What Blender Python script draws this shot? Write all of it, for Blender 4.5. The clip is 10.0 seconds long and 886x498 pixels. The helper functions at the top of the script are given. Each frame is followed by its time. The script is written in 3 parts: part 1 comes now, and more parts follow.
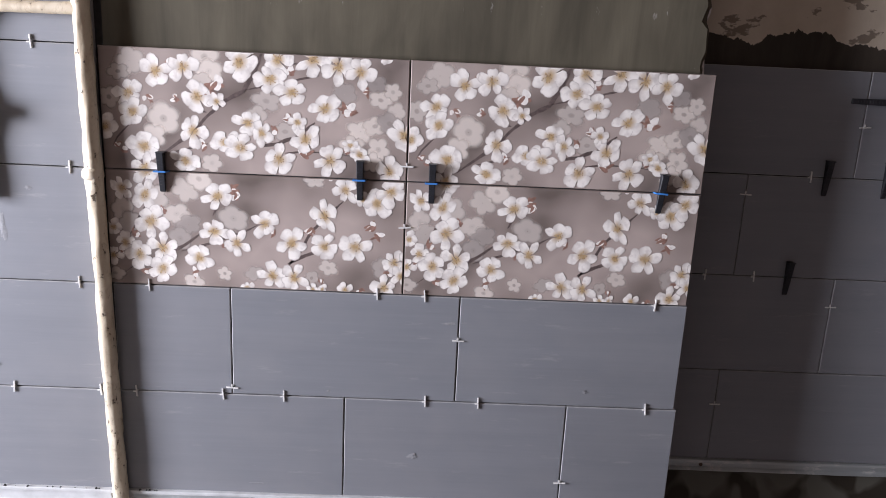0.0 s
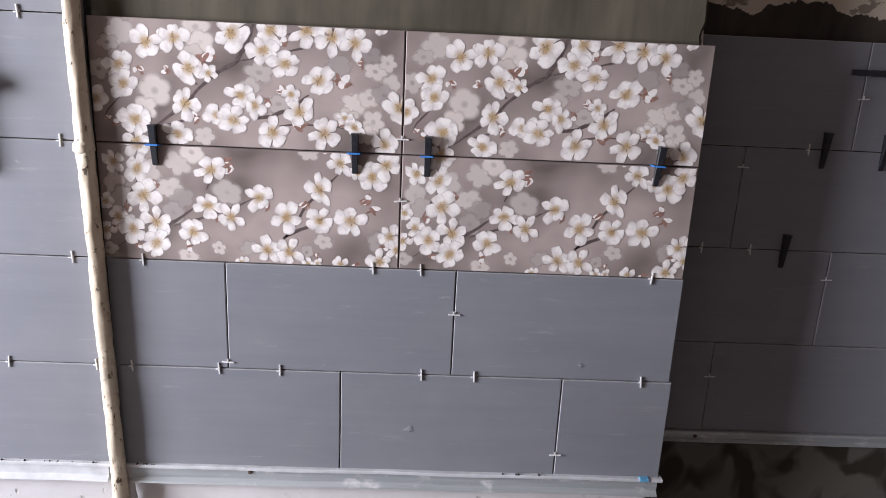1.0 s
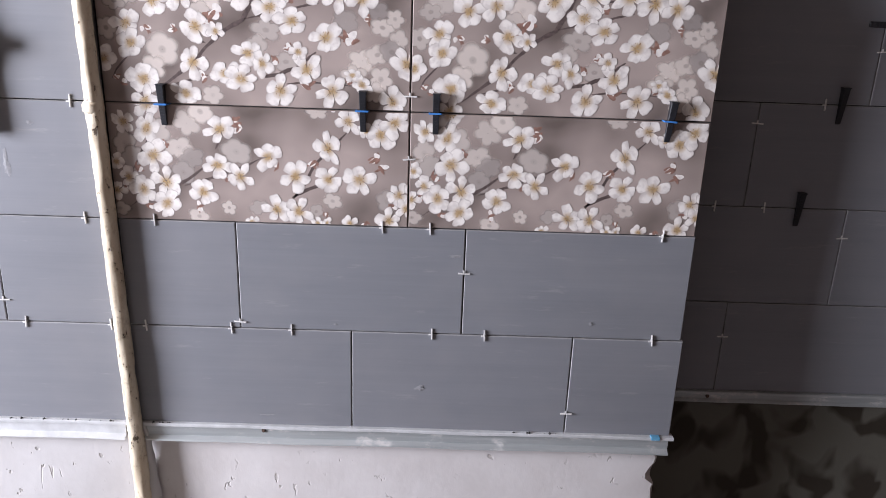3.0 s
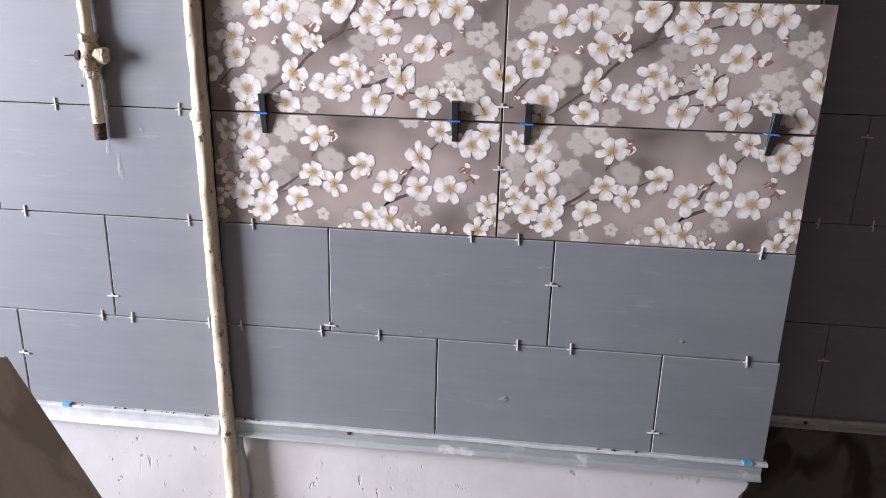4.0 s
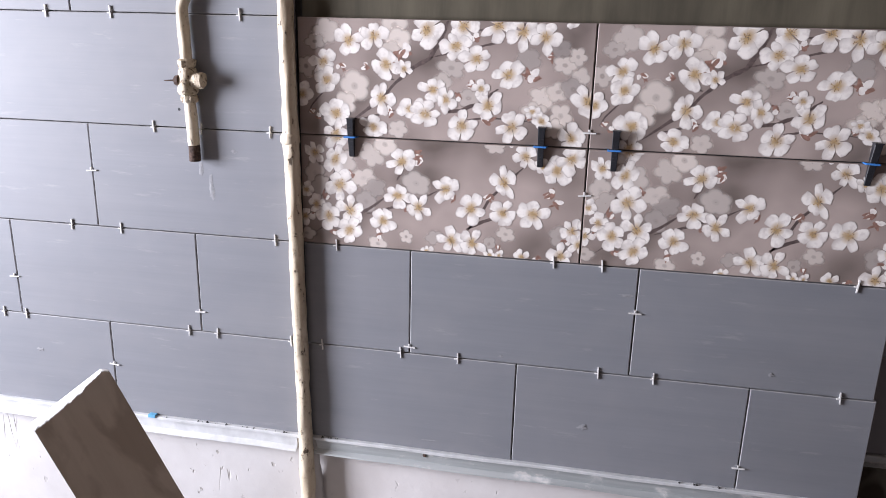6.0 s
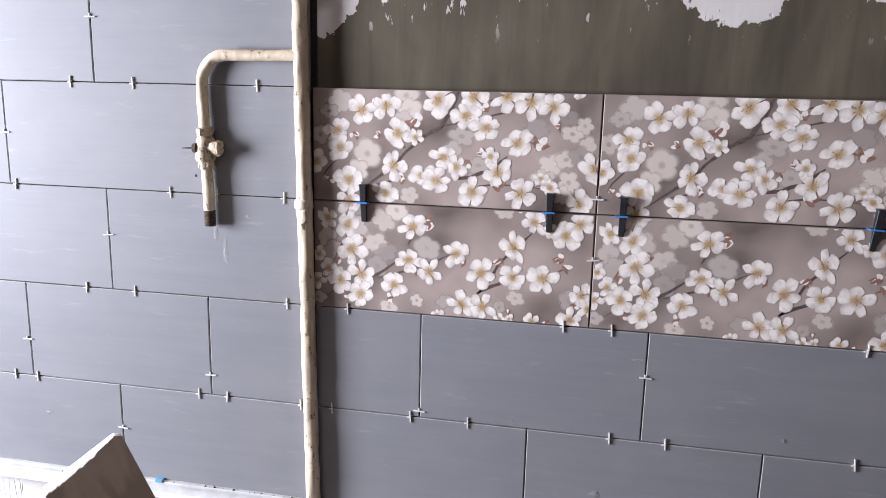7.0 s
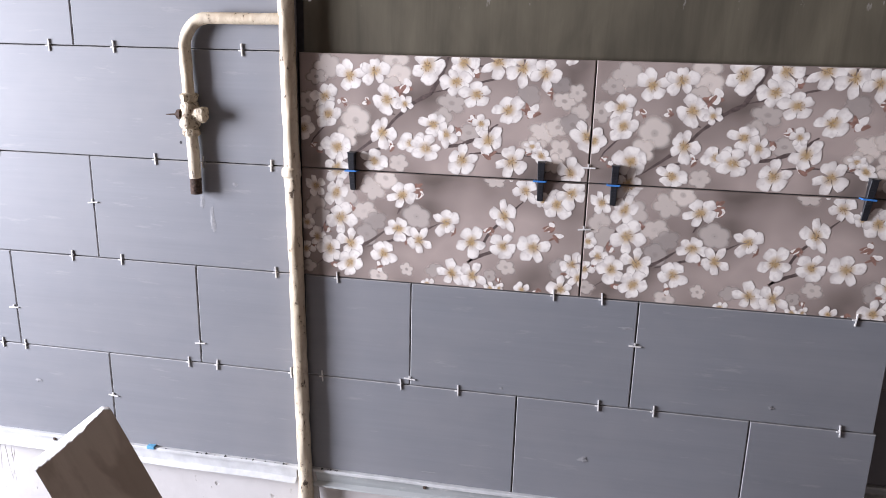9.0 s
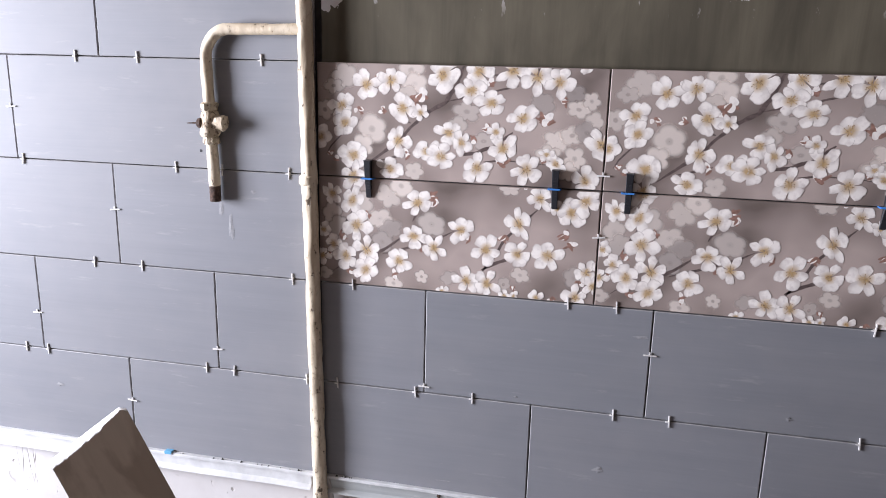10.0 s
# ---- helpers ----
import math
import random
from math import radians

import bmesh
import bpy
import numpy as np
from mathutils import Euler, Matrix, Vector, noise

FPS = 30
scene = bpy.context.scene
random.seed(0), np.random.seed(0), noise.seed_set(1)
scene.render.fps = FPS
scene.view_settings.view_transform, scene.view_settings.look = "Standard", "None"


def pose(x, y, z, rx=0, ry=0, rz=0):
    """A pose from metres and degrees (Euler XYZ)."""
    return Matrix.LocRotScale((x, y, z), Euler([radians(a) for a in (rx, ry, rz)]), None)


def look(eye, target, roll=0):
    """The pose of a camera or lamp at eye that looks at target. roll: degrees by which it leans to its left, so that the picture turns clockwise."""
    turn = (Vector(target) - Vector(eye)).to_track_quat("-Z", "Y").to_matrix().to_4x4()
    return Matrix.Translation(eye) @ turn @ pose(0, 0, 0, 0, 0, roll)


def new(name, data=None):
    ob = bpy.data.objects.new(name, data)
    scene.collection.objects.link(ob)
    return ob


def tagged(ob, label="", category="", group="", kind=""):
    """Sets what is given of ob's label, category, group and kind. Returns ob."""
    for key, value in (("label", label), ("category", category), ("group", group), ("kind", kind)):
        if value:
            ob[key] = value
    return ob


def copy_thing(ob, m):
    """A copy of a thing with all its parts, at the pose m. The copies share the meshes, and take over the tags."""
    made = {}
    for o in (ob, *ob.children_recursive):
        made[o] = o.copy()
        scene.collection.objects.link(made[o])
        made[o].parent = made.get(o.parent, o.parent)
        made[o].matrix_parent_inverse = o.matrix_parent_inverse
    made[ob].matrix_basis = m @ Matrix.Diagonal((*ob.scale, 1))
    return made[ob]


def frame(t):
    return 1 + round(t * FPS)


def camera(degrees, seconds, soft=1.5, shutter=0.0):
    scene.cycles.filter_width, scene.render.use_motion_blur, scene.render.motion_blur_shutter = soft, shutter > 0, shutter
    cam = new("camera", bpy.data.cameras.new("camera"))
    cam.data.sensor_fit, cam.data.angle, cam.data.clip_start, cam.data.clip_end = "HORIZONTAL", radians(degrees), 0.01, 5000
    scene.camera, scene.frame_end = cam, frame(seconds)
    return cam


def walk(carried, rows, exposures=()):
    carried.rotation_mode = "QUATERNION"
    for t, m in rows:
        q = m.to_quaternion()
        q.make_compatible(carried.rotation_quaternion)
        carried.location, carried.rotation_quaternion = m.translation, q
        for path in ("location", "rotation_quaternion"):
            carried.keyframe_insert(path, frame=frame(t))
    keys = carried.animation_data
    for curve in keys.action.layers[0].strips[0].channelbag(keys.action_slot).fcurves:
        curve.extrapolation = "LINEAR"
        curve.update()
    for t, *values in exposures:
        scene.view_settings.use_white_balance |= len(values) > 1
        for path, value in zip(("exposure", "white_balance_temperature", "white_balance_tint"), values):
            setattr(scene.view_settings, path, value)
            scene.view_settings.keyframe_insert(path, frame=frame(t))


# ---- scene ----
cam = camera(61.4, 10.0, soft=0.7)
PATH = [
    (0, (0.536, -1.261, 1.655), (0.587, 0.679, 1.17), 2.8),
    (0.5, (0.532, -1.257, 1.657), (0.584, 0.679, 1.158), 2.9),
    (1, (0.534, -1.253, 1.654), (0.602, 0.668, 1.1), 2.8),
    (1.5, (0.541, -1.254, 1.632), (0.628, 0.652, 1.033), 2.5),
    (2, (0.537, -1.245, 1.646), (0.633, 0.642, 0.991), 2.4),
    (3.5, (0.553, -1.264, 1.621), (0.477, 0.641, 1.018), 1.8),
    (4, (0.543, -1.264, 1.624), (0.34, 0.634, 1.027), 1.6),
    (4.5, (0.533, -1.265, 1.627), (0.254, 0.627, 1.04), 1.7),
    (5, (0.525, -1.261, 1.629), (0.197, 0.624, 1.049), 1.4),
    (6.5, (0.495, -1.278, 1.64), (0.126, 0.623, 1.14), 1.5),
    (7, (0.495, -1.285, 1.645), (0.109, 0.636, 1.246), 1.4),
    (7.5, (0.491, -1.283, 1.649), (0.091, 0.64, 1.274), 1.4),
    (8, (0.483, -1.274, 1.662), (0.094, 0.635, 1.21), 1.5),
    (8.5, (0.488, -1.269, 1.667), (0.12, 0.632, 1.165), 1.6),
    (9, (0.492, -1.269, 1.663), (0.139, 0.632, 1.152), 1.5),
    (9.5, (0.495, -1.275, 1.657), (0.142, 0.631, 1.165), 1.6),
    (10, (0.508, -1.276, 1.652), (0.093, 0.622, 1.179), 1.4),
]
walk(cam, [(t, look(eye, target, roll)) for t, eye, target, roll in PATH],
     [(0, 0.45, 6500, 20), (2, 0.46, 6500, 20), (4.5, 0.48, 6500, 20), (7.5, 0.46, 6500, 20), (10, 0.46, 6500, 20)])

# ---- world, light ----
world = bpy.data.worlds.new("world")
scene.world = world
world.use_nodes = True
wn = world.node_tree.nodes
sky = wn.new("ShaderNodeTexSky")
sky.sky_type, sky.sun_disc = "NISHITA", False
sky.sun_elevation, sky.sun_rotation = radians(40), radians(60)
wn["Background"].inputs["Strength"].default_value = 0.1
world.node_tree.links.new(sky.outputs[0], wn["Background"].inputs["Color"])

WIN = dict(x=-2.5, y0=-1.74, y1=-0.60, z0=0.95, z1=2.30)   # window opening in the west wall
lamp = bpy.data.lights.new("window_daylight", "AREA")
lamp.shape, lamp.size, lamp.size_y = "RECTANGLE", WIN["y1"] - WIN["y0"] - 0.06, WIN["z1"] - WIN["z0"] - 0.06
lamp.energy, lamp.color = 182.0, (0.915, 0.985, 1.065)
lamp_ob = new("window_daylight", lamp)
lamp_ob.matrix_world = look((WIN["x"] - 0.06, (WIN["y0"] + WIN["y1"]) / 2, (WIN["z0"] + WIN["z1"]) / 2), (0.6, (WIN["y0"] + WIN["y1"]) / 2, (WIN["z0"] + WIN["z1"]) / 2))


# ---- materials ----
class Mat:
    """Small builder for node materials in world-size coordinates."""

    def __init__(self, name, rough=0.5, metal=0.0, spec=0.5):
        self.m = bpy.data.materials.new(name)
        self.m.use_nodes = True
        self.t = self.m.node_tree
        self.p = self.t.nodes["Principled BSDF"]
        self.p.inputs["Roughness"].default_value = rough
        self.p.inputs["Metallic"].default_value = metal
        self.p.inputs["Specular IOR Level"].default_value = spec
        self.geo = self.t.nodes.new("ShaderNodeNewGeometry")
        self.co = self.geo.outputs["Position"]

    def link(self, a, b):
        self.t.links.new(a, b)

    def scaled(self, sx, sy, sz, shift=None):
        n = self.t.nodes.new("ShaderNodeMapping")
        self.link(self.co, n.inputs["Vector"])
        n.inputs["Scale"].default_value = (sx, sy, sz)
        if shift is not None:
            self.link(shift, n.inputs["Location"])
        return n.outputs[0]

    def random_shift(self, amount=40.0):
        o = self.t.nodes.new("ShaderNodeObjectInfo")
        c = self.t.nodes.new("ShaderNodeCombineXYZ")
        for i, k in enumerate((1.0, 0.37, 0.73)):
            self.link(self.math("MULTIPLY", o.outputs["Random"], amount * k), c.inputs[i])
        return c.outputs[0], o.outputs["Random"]

    def noise(self, vec, scale, detail=4.0, rough=0.55, dist=0.0):
        n = self.t.nodes.new("ShaderNodeTexNoise")
        self.link(vec, n.inputs["Vector"])
        n.inputs["Scale"].default_value, n.inputs["Detail"].default_value = scale, detail
        n.inputs["Roughness"].default_value, n.inputs["Distortion"].default_value = rough, dist
        return n.outputs["Fac"]

    def math(self, op, a, b=0.0, c=None, clamp=False):
        n = self.t.nodes.new("ShaderNodeMath")
        n.operation, n.use_clamp = op, clamp
        for i, v in enumerate((a, b, c)):
            if v is None:
                continue
            if isinstance(v, (int, float)):
                n.inputs[i].default_value = v
            else:
                self.link(v, n.inputs[i])
        return n.outputs[0]

    def ramp(self, fac, lo, hi):
        n = self.t.nodes.new("ShaderNodeMapRange")
        self.link(fac, n.inputs["Value"])
        n.inputs["From Min"].default_value, n.inputs["From Max"].default_value = lo, hi
        return n.outputs[0]

    def mix(self, fac, a, b):
        n = self.t.nodes.new("ShaderNodeMix")
        n.data_type = "RGBA"
        if isinstance(fac, (int, float)):
            n.inputs[0].default_value = fac
        else:
            self.link(fac, n.inputs[0])
        for i, v in ((6, a), (7, b)):
            if isinstance(v, tuple):
                n.inputs[i].default_value = (*v, 1)
            else:
                self.link(v, n.inputs[i])
        return n.outputs[2]

    def attr(self, name):
        n = self.t.nodes.new("ShaderNodeAttribute")
        n.attribute_name = name
        return n

    def xyz(self):
        n = self.t.nodes.new("ShaderNodeSeparateXYZ")
        self.link(self.co, n.inputs[0])
        return n.outputs

    def color(self, c):
        if isinstance(c, tuple):
            self.p.inputs["Base Color"].default_value = (*c, 1)
        else:
            self.link(c, self.p.inputs["Base Color"])
        return self

    def rough(self, r):
        self.link(r, self.p.inputs["Roughness"])
        return self

    def bump(self, h, strength=0.3, dist=0.001):
        n = self.t.nodes.new("ShaderNodeBump")
        n.inputs["Strength"].default_value, n.inputs["Distance"].default_value = strength, dist
        self.link(h, n.inputs["Height"])
        self.link(n.outputs[0], self.p.inputs["Normal"])
        return self


def mat_grey_tile():
    m = Mat("brushed_grey_tile", rough=0.5, spec=0.42)
    sh, rnd = m.random_shift()
    fine = m.noise(m.scaled(5, 5, 260, sh), 1.0, 5, 0.6)
    wide = m.noise(m.scaled(2.2, 2.2, 42, sh), 1.0, 4, 0.6)
    blot = m.noise(m.scaled(7, 7, 9, sh), 1.0, 3)
    dust = m.noise(m.scaled(9, 9, 60, sh), 1.0, 6, 0.7)
    f = m.math("ADD", m.math("MULTIPLY", fine, 0.34), m.math("MULTIPLY", wide, 0.66))
    c = m.mix(m.ramp(f, 0.32, 0.70), (0.204, 0.212, 0.232), (0.234, 0.243, 0.265))
    c = m.mix(m.math("MULTIPLY", m.ramp(blot, 0.42, 0.72), 0.40), c, (0.27, 0.270, 0.282))
    c = m.mix(m.math("MULTIPLY", m.ramp(dust, 0.61, 0.75), 0.36), c, (0.42, 0.41, 0.41))
    c = m.mix(m.math("MULTIPLY", rnd, 0.12), c, (0.28, 0.27, 0.29))
    m.color(c).rough(m.math("ADD", 0.46, m.math("MULTIPLY", f, 0.2)))
    return m.bump(f, 0.05, 0.0006).m


def mat_decor_base():
    m = Mat("printed_decor_glaze", rough=0.35, spec=0.4)
    m.co = m.t.nodes.new("ShaderNodeTexCoord").outputs["Object"]
    a = m.noise(m.scaled(1, 1, 1), 5.5, 2, 0.45)
    b = m.noise(m.scaled(1, 1, 1.3), 13.0, 2, 0.5)
    c = m.mix(m.ramp(a, 0.39, 0.62), (0.160, 0.127, 0.112), (0.470, 0.386, 0.352))
    c = m.mix(m.math("MULTIPLY", m.ramp(b, 0.42, 0.66), 0.5), c, (0.360, 0.294, 0.270))
    return m.color(c).m


def mat_petal():
    m = Mat("printed_petal", rough=0.35, spec=0.4)
    r = m.attr("radial").outputs["Fac"]
    s = m.attr("shade").outputs["Fac"]
    soft = m.noise(m.scaled(1, 1, 1), 90.0, 3, 0.5)
    c = m.mix(m.ramp(r, 0.18, 0.52), (0.56, 0.39, 0.20), (0.95, 0.905, 0.855))
    c = m.mix(m.math("MULTIPLY", m.ramp(soft, 0.48, 0.66), 0.50), c, (0.62, 0.56, 0.53))
    c = m.mix(s, c, (0.42, 0.365, 0.34))
    return m.color(c).m


def mat_pale():
    """Out-of-focus blossoms of the print: the ink thins out towards the rim."""
    m = Mat("printed_pale_blossom", rough=0.35, spec=0.4)
    r = m.attr("radial").outputs["Fac"]
    s = m.attr("shade").outputs["Fac"]
    m.color(m.mix(s, (0.76, 0.675, 0.612), (0.27, 0.235, 0.235)))
    m.link(m.ramp(r, 1.0, 0.0), m.p.inputs["Alpha"])
    return m.m


def mat_plain(name, color, rough=0.5, metal=0.0, var=0.15, scale=60.0, bump=0.0, spec=0.5):
    m = Mat(name, rough=rough, metal=metal, spec=spec)
    n = m.noise(m.scaled(1, 1, 1), scale, 4)
    lo = tuple(v * (1 - var) for v in color)
    hi = tuple(min(1, v * (1 + var)) for v in color)
    m.color(m.mix(m.ramp(n, 0.3, 0.7), lo, hi))
    if bump:
        m.bump(n, bump, 0.002)
    return m.m


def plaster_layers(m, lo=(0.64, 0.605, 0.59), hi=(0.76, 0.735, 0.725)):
    """White painted plaster with pits, cracks and scratches: colour and height."""
    big = m.noise(m.scaled(1, 1, 1), 6.0, 4, 0.6)
    pit = m.noise(m.scaled(1, 1, 0.7), 55.0, 3, 0.5)
    crack = m.noise(m.scaled(22, 22, 3.2), 1.0, 2, 0.5, 0.15)
    ridge = m.math("ABSOLUTE", m.math("SUBTRACT", crack, 0.5))
    spot = m.math("MULTIPLY", m.ramp(pit, 0.665, 0.72), m.ramp(big, 0.38, 0.55))
    line = m.math("MULTIPLY", m.ramp(ridge, 0.010, 0.002), m.ramp(big, 0.60, 0.66))
    c = m.mix(m.ramp(big, 0.3, 0.7), lo, hi)
    dirt = m.math("MAXIMUM", spot, line)
    c = m.mix(m.math("MULTIPLY", dirt, 0.75), c, (0.33, 0.30, 0.27))
    h = m.math("SUBTRACT", m.math("MULTIPLY", pit, 0.35), dirt)
    return c, h


def primer_layers(m, tone):
    """Dark ready-mix primer brushed on in upright strokes."""
    stroke = m.noise(m.scaled(30, 30, 3.0), 1.0, 5, 0.62, 0.8)
    wide = m.noise(m.scaled(7, 7, 4.0), 1.0, 4, 0.55, 0.6)
    f = m.math("ADD", m.math("MULTIPLY", stroke, 0.38), m.math("MULTIPLY", wide, 0.62))
    lo = tuple(v * 0.66 for v in tone)
    hi = tuple(v * 1.28 for v in tone)
    return m.mix(m.ramp(f, 0.36, 0.66), lo, hi), f


def bump_at(m, x, x0, w):
    """1 at x0, falling to 0 at a distance of w."""
    f = m.math("SUBTRACT", 1.0, m.math("DIVIDE", m.math("ABSOLUTE", m.math("SUBTRACT", x, x0)), w), clamp=True)
    return m.math("MINIMUM", m.math("MULTIPLY", f, 2.0), 1.0)


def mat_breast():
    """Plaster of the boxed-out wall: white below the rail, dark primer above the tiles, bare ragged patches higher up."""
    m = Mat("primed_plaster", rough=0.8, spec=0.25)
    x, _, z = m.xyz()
    # default white, lighter than the left wall's, makes up for fading window light
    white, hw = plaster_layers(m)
    dark, hd = primer_layers(m, (0.112, 0.098, 0.070))
    edge = m.noise(m.scaled(1, 1, 0.8), 38.0, 5, 0.65, 0.5)
    rag = m.noise(m.scaled(1, 1, 0.5), 11.0, 2, 0.5)
    line = m.math("ADD", 1.835, m.math("MULTIPLY", m.math("SUBTRACT", edge, 0.5), 0.085))
    line = m.math("ADD", line, m.math("MULTIPLY", m.math("SUBTRACT", rag, 0.5), 0.06))
    for x0, w, d in ((0.0, 0.10, 0.060), (0.005, 0.05, 0.025), (0.70, 0.10, 0.060), (0.69, 0.030, 0.012), (0.90, 0.07, 0.030), (0.125, 0.024, 0.030)):
        line = m.math("SUBTRACT", line, m.math("MULTIPLY", bump_at(m, x, x0, w), d))
    bare = m.math("GREATER_THAN", z, line)
    fleck = m.math("MULTIPLY", m.ramp(m.noise(m.scaled(1.3, 1.3, 0.5), 42.0, 4, 0.6), 0.66, 0.69), m.ramp(z, 1.73, 1.80))
    bare = m.math("MAXIMUM", bare, m.math("MULTIPLY", fleck, 0.8))
    rim = m.math("MULTIPLY", m.math("GREATER_THAN", x, 0.974), m.math("GREATER_THAN", m.noise(m.scaled(1, 1, 0.4), 40.0, 4), 0.52))
    bare = m.math("MAXIMUM", bare, rim)
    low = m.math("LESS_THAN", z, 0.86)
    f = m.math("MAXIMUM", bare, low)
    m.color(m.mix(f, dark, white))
    return m.bump(m.math("ADD", m.math("MULTIPLY", hw, f), m.math("MULTIPLY", hd, 0.3)), 0.5, 0.003).m


def mat_niche():
    """Set-back wall: beige plaster above, ragged black-brown primer edge, blotchy primer below the rail."""
    m = Mat("niche_plaster", rough=0.8, spec=0.25)
    x, _, z = m.xyz()
    big = m.noise(m.scaled(1, 1, 1), 9.0, 4, 0.6)
    beige = m.mix(m.ramp(big, 0.3, 0.7), (0.52, 0.445, 0.345), (0.66, 0.585, 0.475))
    hole = m.ramp(m.noise(m.scaled(0.7, 0.7, 1.3), 21.0, 4, 0.6), 0.63, 0.655)
    beige = m.mix(m.math("MULTIPLY", hole, 0.8), beige, (0.17, 0.13, 0.10))
    dark, hd = primer_layers(m, (0.06, 0.050, 0.040))
    edge = m.noise(m.scaled(1, 1, 0.45), 34.0, 5, 0.65)
    rag = m.noise(m.scaled(1, 1, 0.2), 9.0, 2, 0.5)
    line = m.math("ADD", 1.733, m.math("MULTIPLY", m.math("SUBTRACT", edge, 0.5), 0.05))
    line = m.math("ADD", line, m.math("MULTIPLY", m.math("SUBTRACT", rag, 0.5), 0.09))
    top = m.math("GREATER_THAN", z, line)
    blot = m.ramp(m.noise(m.scaled(1, 1, 0.7), 12.0, 2, 0.4, 0.5), 0.44, 0.53)
    low = m.mix(blot, (0.048, 0.040, 0.030), (0.135, 0.130, 0.108))
    c = m.mix(top, dark, beige)
    c = m.mix(m.math("LESS_THAN", z, 0.9), c, low)
    return m.color(c).bump(m.math("ADD", edge, m.math("MULTIPLY", top, 0.6)), 0.4, 0.003).m


def mat_plaster():
    m = Mat("toned_down_plaster", rough=0.8, spec=0.25)
    # darker white than the breast wall's: counters stronger light near the window
    c, h = plaster_layers(m, (0.52, 0.50, 0.49), (0.62, 0.605, 0.60))
    return m.color(c).bump(h, 0.5, 0.003).m


def mat_pipe():
    m = Mat("old_cream_paint", rough=0.45)
    chip = m.noise(m.scaled(1, 1, 0.6), 92.0, 5, 0.68, 0.3)
    lump = m.noise(m.scaled(1, 1, 0.5), 30.0, 3, 0.5)
    tone = m.noise(m.scaled(1, 1, 0.4), 14.0, 3, 0.5)
    c = m.mix(m.ramp(tone, 0.3, 0.7), (0.57, 0.46, 0.32), (0.79, 0.70, 0.55))
    k = m.ramp(chip, 0.622, 0.65)
    c = m.mix(m.math("MULTIPLY", m.ramp(chip, 0.50, 0.63), 0.50), c, (0.42, 0.31, 0.19))
    c = m.mix(k, c, (0.12, 0.085, 0.055))
    h = m.math("SUBTRACT", m.math("MULTIPLY", lump, 1.2), m.math("MULTIPLY", k, 0.5))
    return m.color(c).bump(h, 0.8, 0.004).m


def mat_crust():
    m = Mat("crusted_cream_paint", rough=0.6)
    a = m.noise(m.scaled(1, 1, 1), 130.0, 4, 0.6, 0.4)
    b = m.noise(m.scaled(1, 1, 1), 55.0, 3, 0.5)
    c = m.mix(m.ramp(b, 0.3, 0.7), (0.50, 0.40, 0.27), (0.72, 0.63, 0.49))
    c = m.mix(m.ramp(a, 0.55, 0.64), c, (0.16, 0.11, 0.07))
    return m.color(c).bump(m.math("SUBTRACT", b, a), 1.0, 0.005).m


def mat_rail():
    m = Mat("galvanised_steel", rough=0.45, metal=0.45)
    a = m.noise(m.scaled(3, 3, 80), 1.0, 4, 0.6)
    s = m.noise(m.scaled(1, 1, 1.6), 24.0, 5, 0.65)
    c = m.mix(m.ramp(a, 0.3, 0.7), (0.42, 0.45, 0.455), (0.58, 0.61, 0.61))
    k = m.ramp(s, 0.56, 0.66)
    c = m.mix(m.math("MULTIPLY", k, 0.8), c, (0.70, 0.68, 0.66))
    m.color(c)
    m.link(m.math("SUBTRACT", 0.45, m.math("MULTIPLY", k, 0.4)), m.p.inputs["Metallic"])
    return m.bump(s, 0.4, 0.002).m


def mat_board():
    m = Mat("mortar_stained_board", rough=0.75, spec=0.3)
    m.co = m.t.nodes.new("ShaderNodeTexCoord").outputs["Object"]
    grain = m.noise(m.scaled(34, 34, 2.5), 1.0, 4, 0.6, 0.3)
    smear = m.noise(m.scaled(13, 13, 4.5), 1.0, 4, 0.55, 0.8)
    c = m.mix(m.ramp(grain, 0.3, 0.7), (0.60, 0.535, 0.44), (0.72, 0.65, 0.55))
    c = m.mix(m.math("MULTIPLY", m.ramp(smear, 0.50, 0.60), 0.5), c, (0.33, 0.265, 0.20))
    return m.color(c).bump(grain, 0.35, 0.002).m


TILE, DECOR, PETAL, PALE = mat_grey_tile(), mat_decor_base(), mat_petal(), mat_pale()
STAMEN = mat_plain("printed_stamen", (0.27, 0.165, 0.08), 0.35, var=0.3, scale=300)
FILAMENT = mat_plain("printed_filament", (0.50, 0.34, 0.17), 0.35, var=0.2, scale=300)
BUD = mat_plain("printed_bud", (0.29, 0.165, 0.13), 0.35, var=0.35, scale=160)
TWIG = mat_plain("printed_twig", (0.115, 0.085, 0.080), 0.35, var=0.35, scale=150)
CRUST = mat_crust()
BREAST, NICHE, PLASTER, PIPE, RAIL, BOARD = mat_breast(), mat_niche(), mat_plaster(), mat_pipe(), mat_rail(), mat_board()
SMEAR = mat_plain("dried_adhesive_film", (0.275, 0.277, 0.29), 0.7, var=0.15, scale=200)
WHITENED = mat_plain("whitened_steel", (0.58, 0.59, 0.595), 0.6, var=0.14, scale=30, bump=0.3)
EDGE = mat_plain("pale_tile_edge", (0.34, 0.34, 0.35), 0.6, var=0.2, scale=40)
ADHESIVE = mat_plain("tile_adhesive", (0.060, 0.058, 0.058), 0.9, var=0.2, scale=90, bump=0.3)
SPACER = mat_plain("white_plastic", (0.76, 0.75, 0.73), 0.4, var=0.08)
CYAN = mat_plain("light_blue_plastic", (0.13, 0.40, 0.62), 0.4, var=0.12)
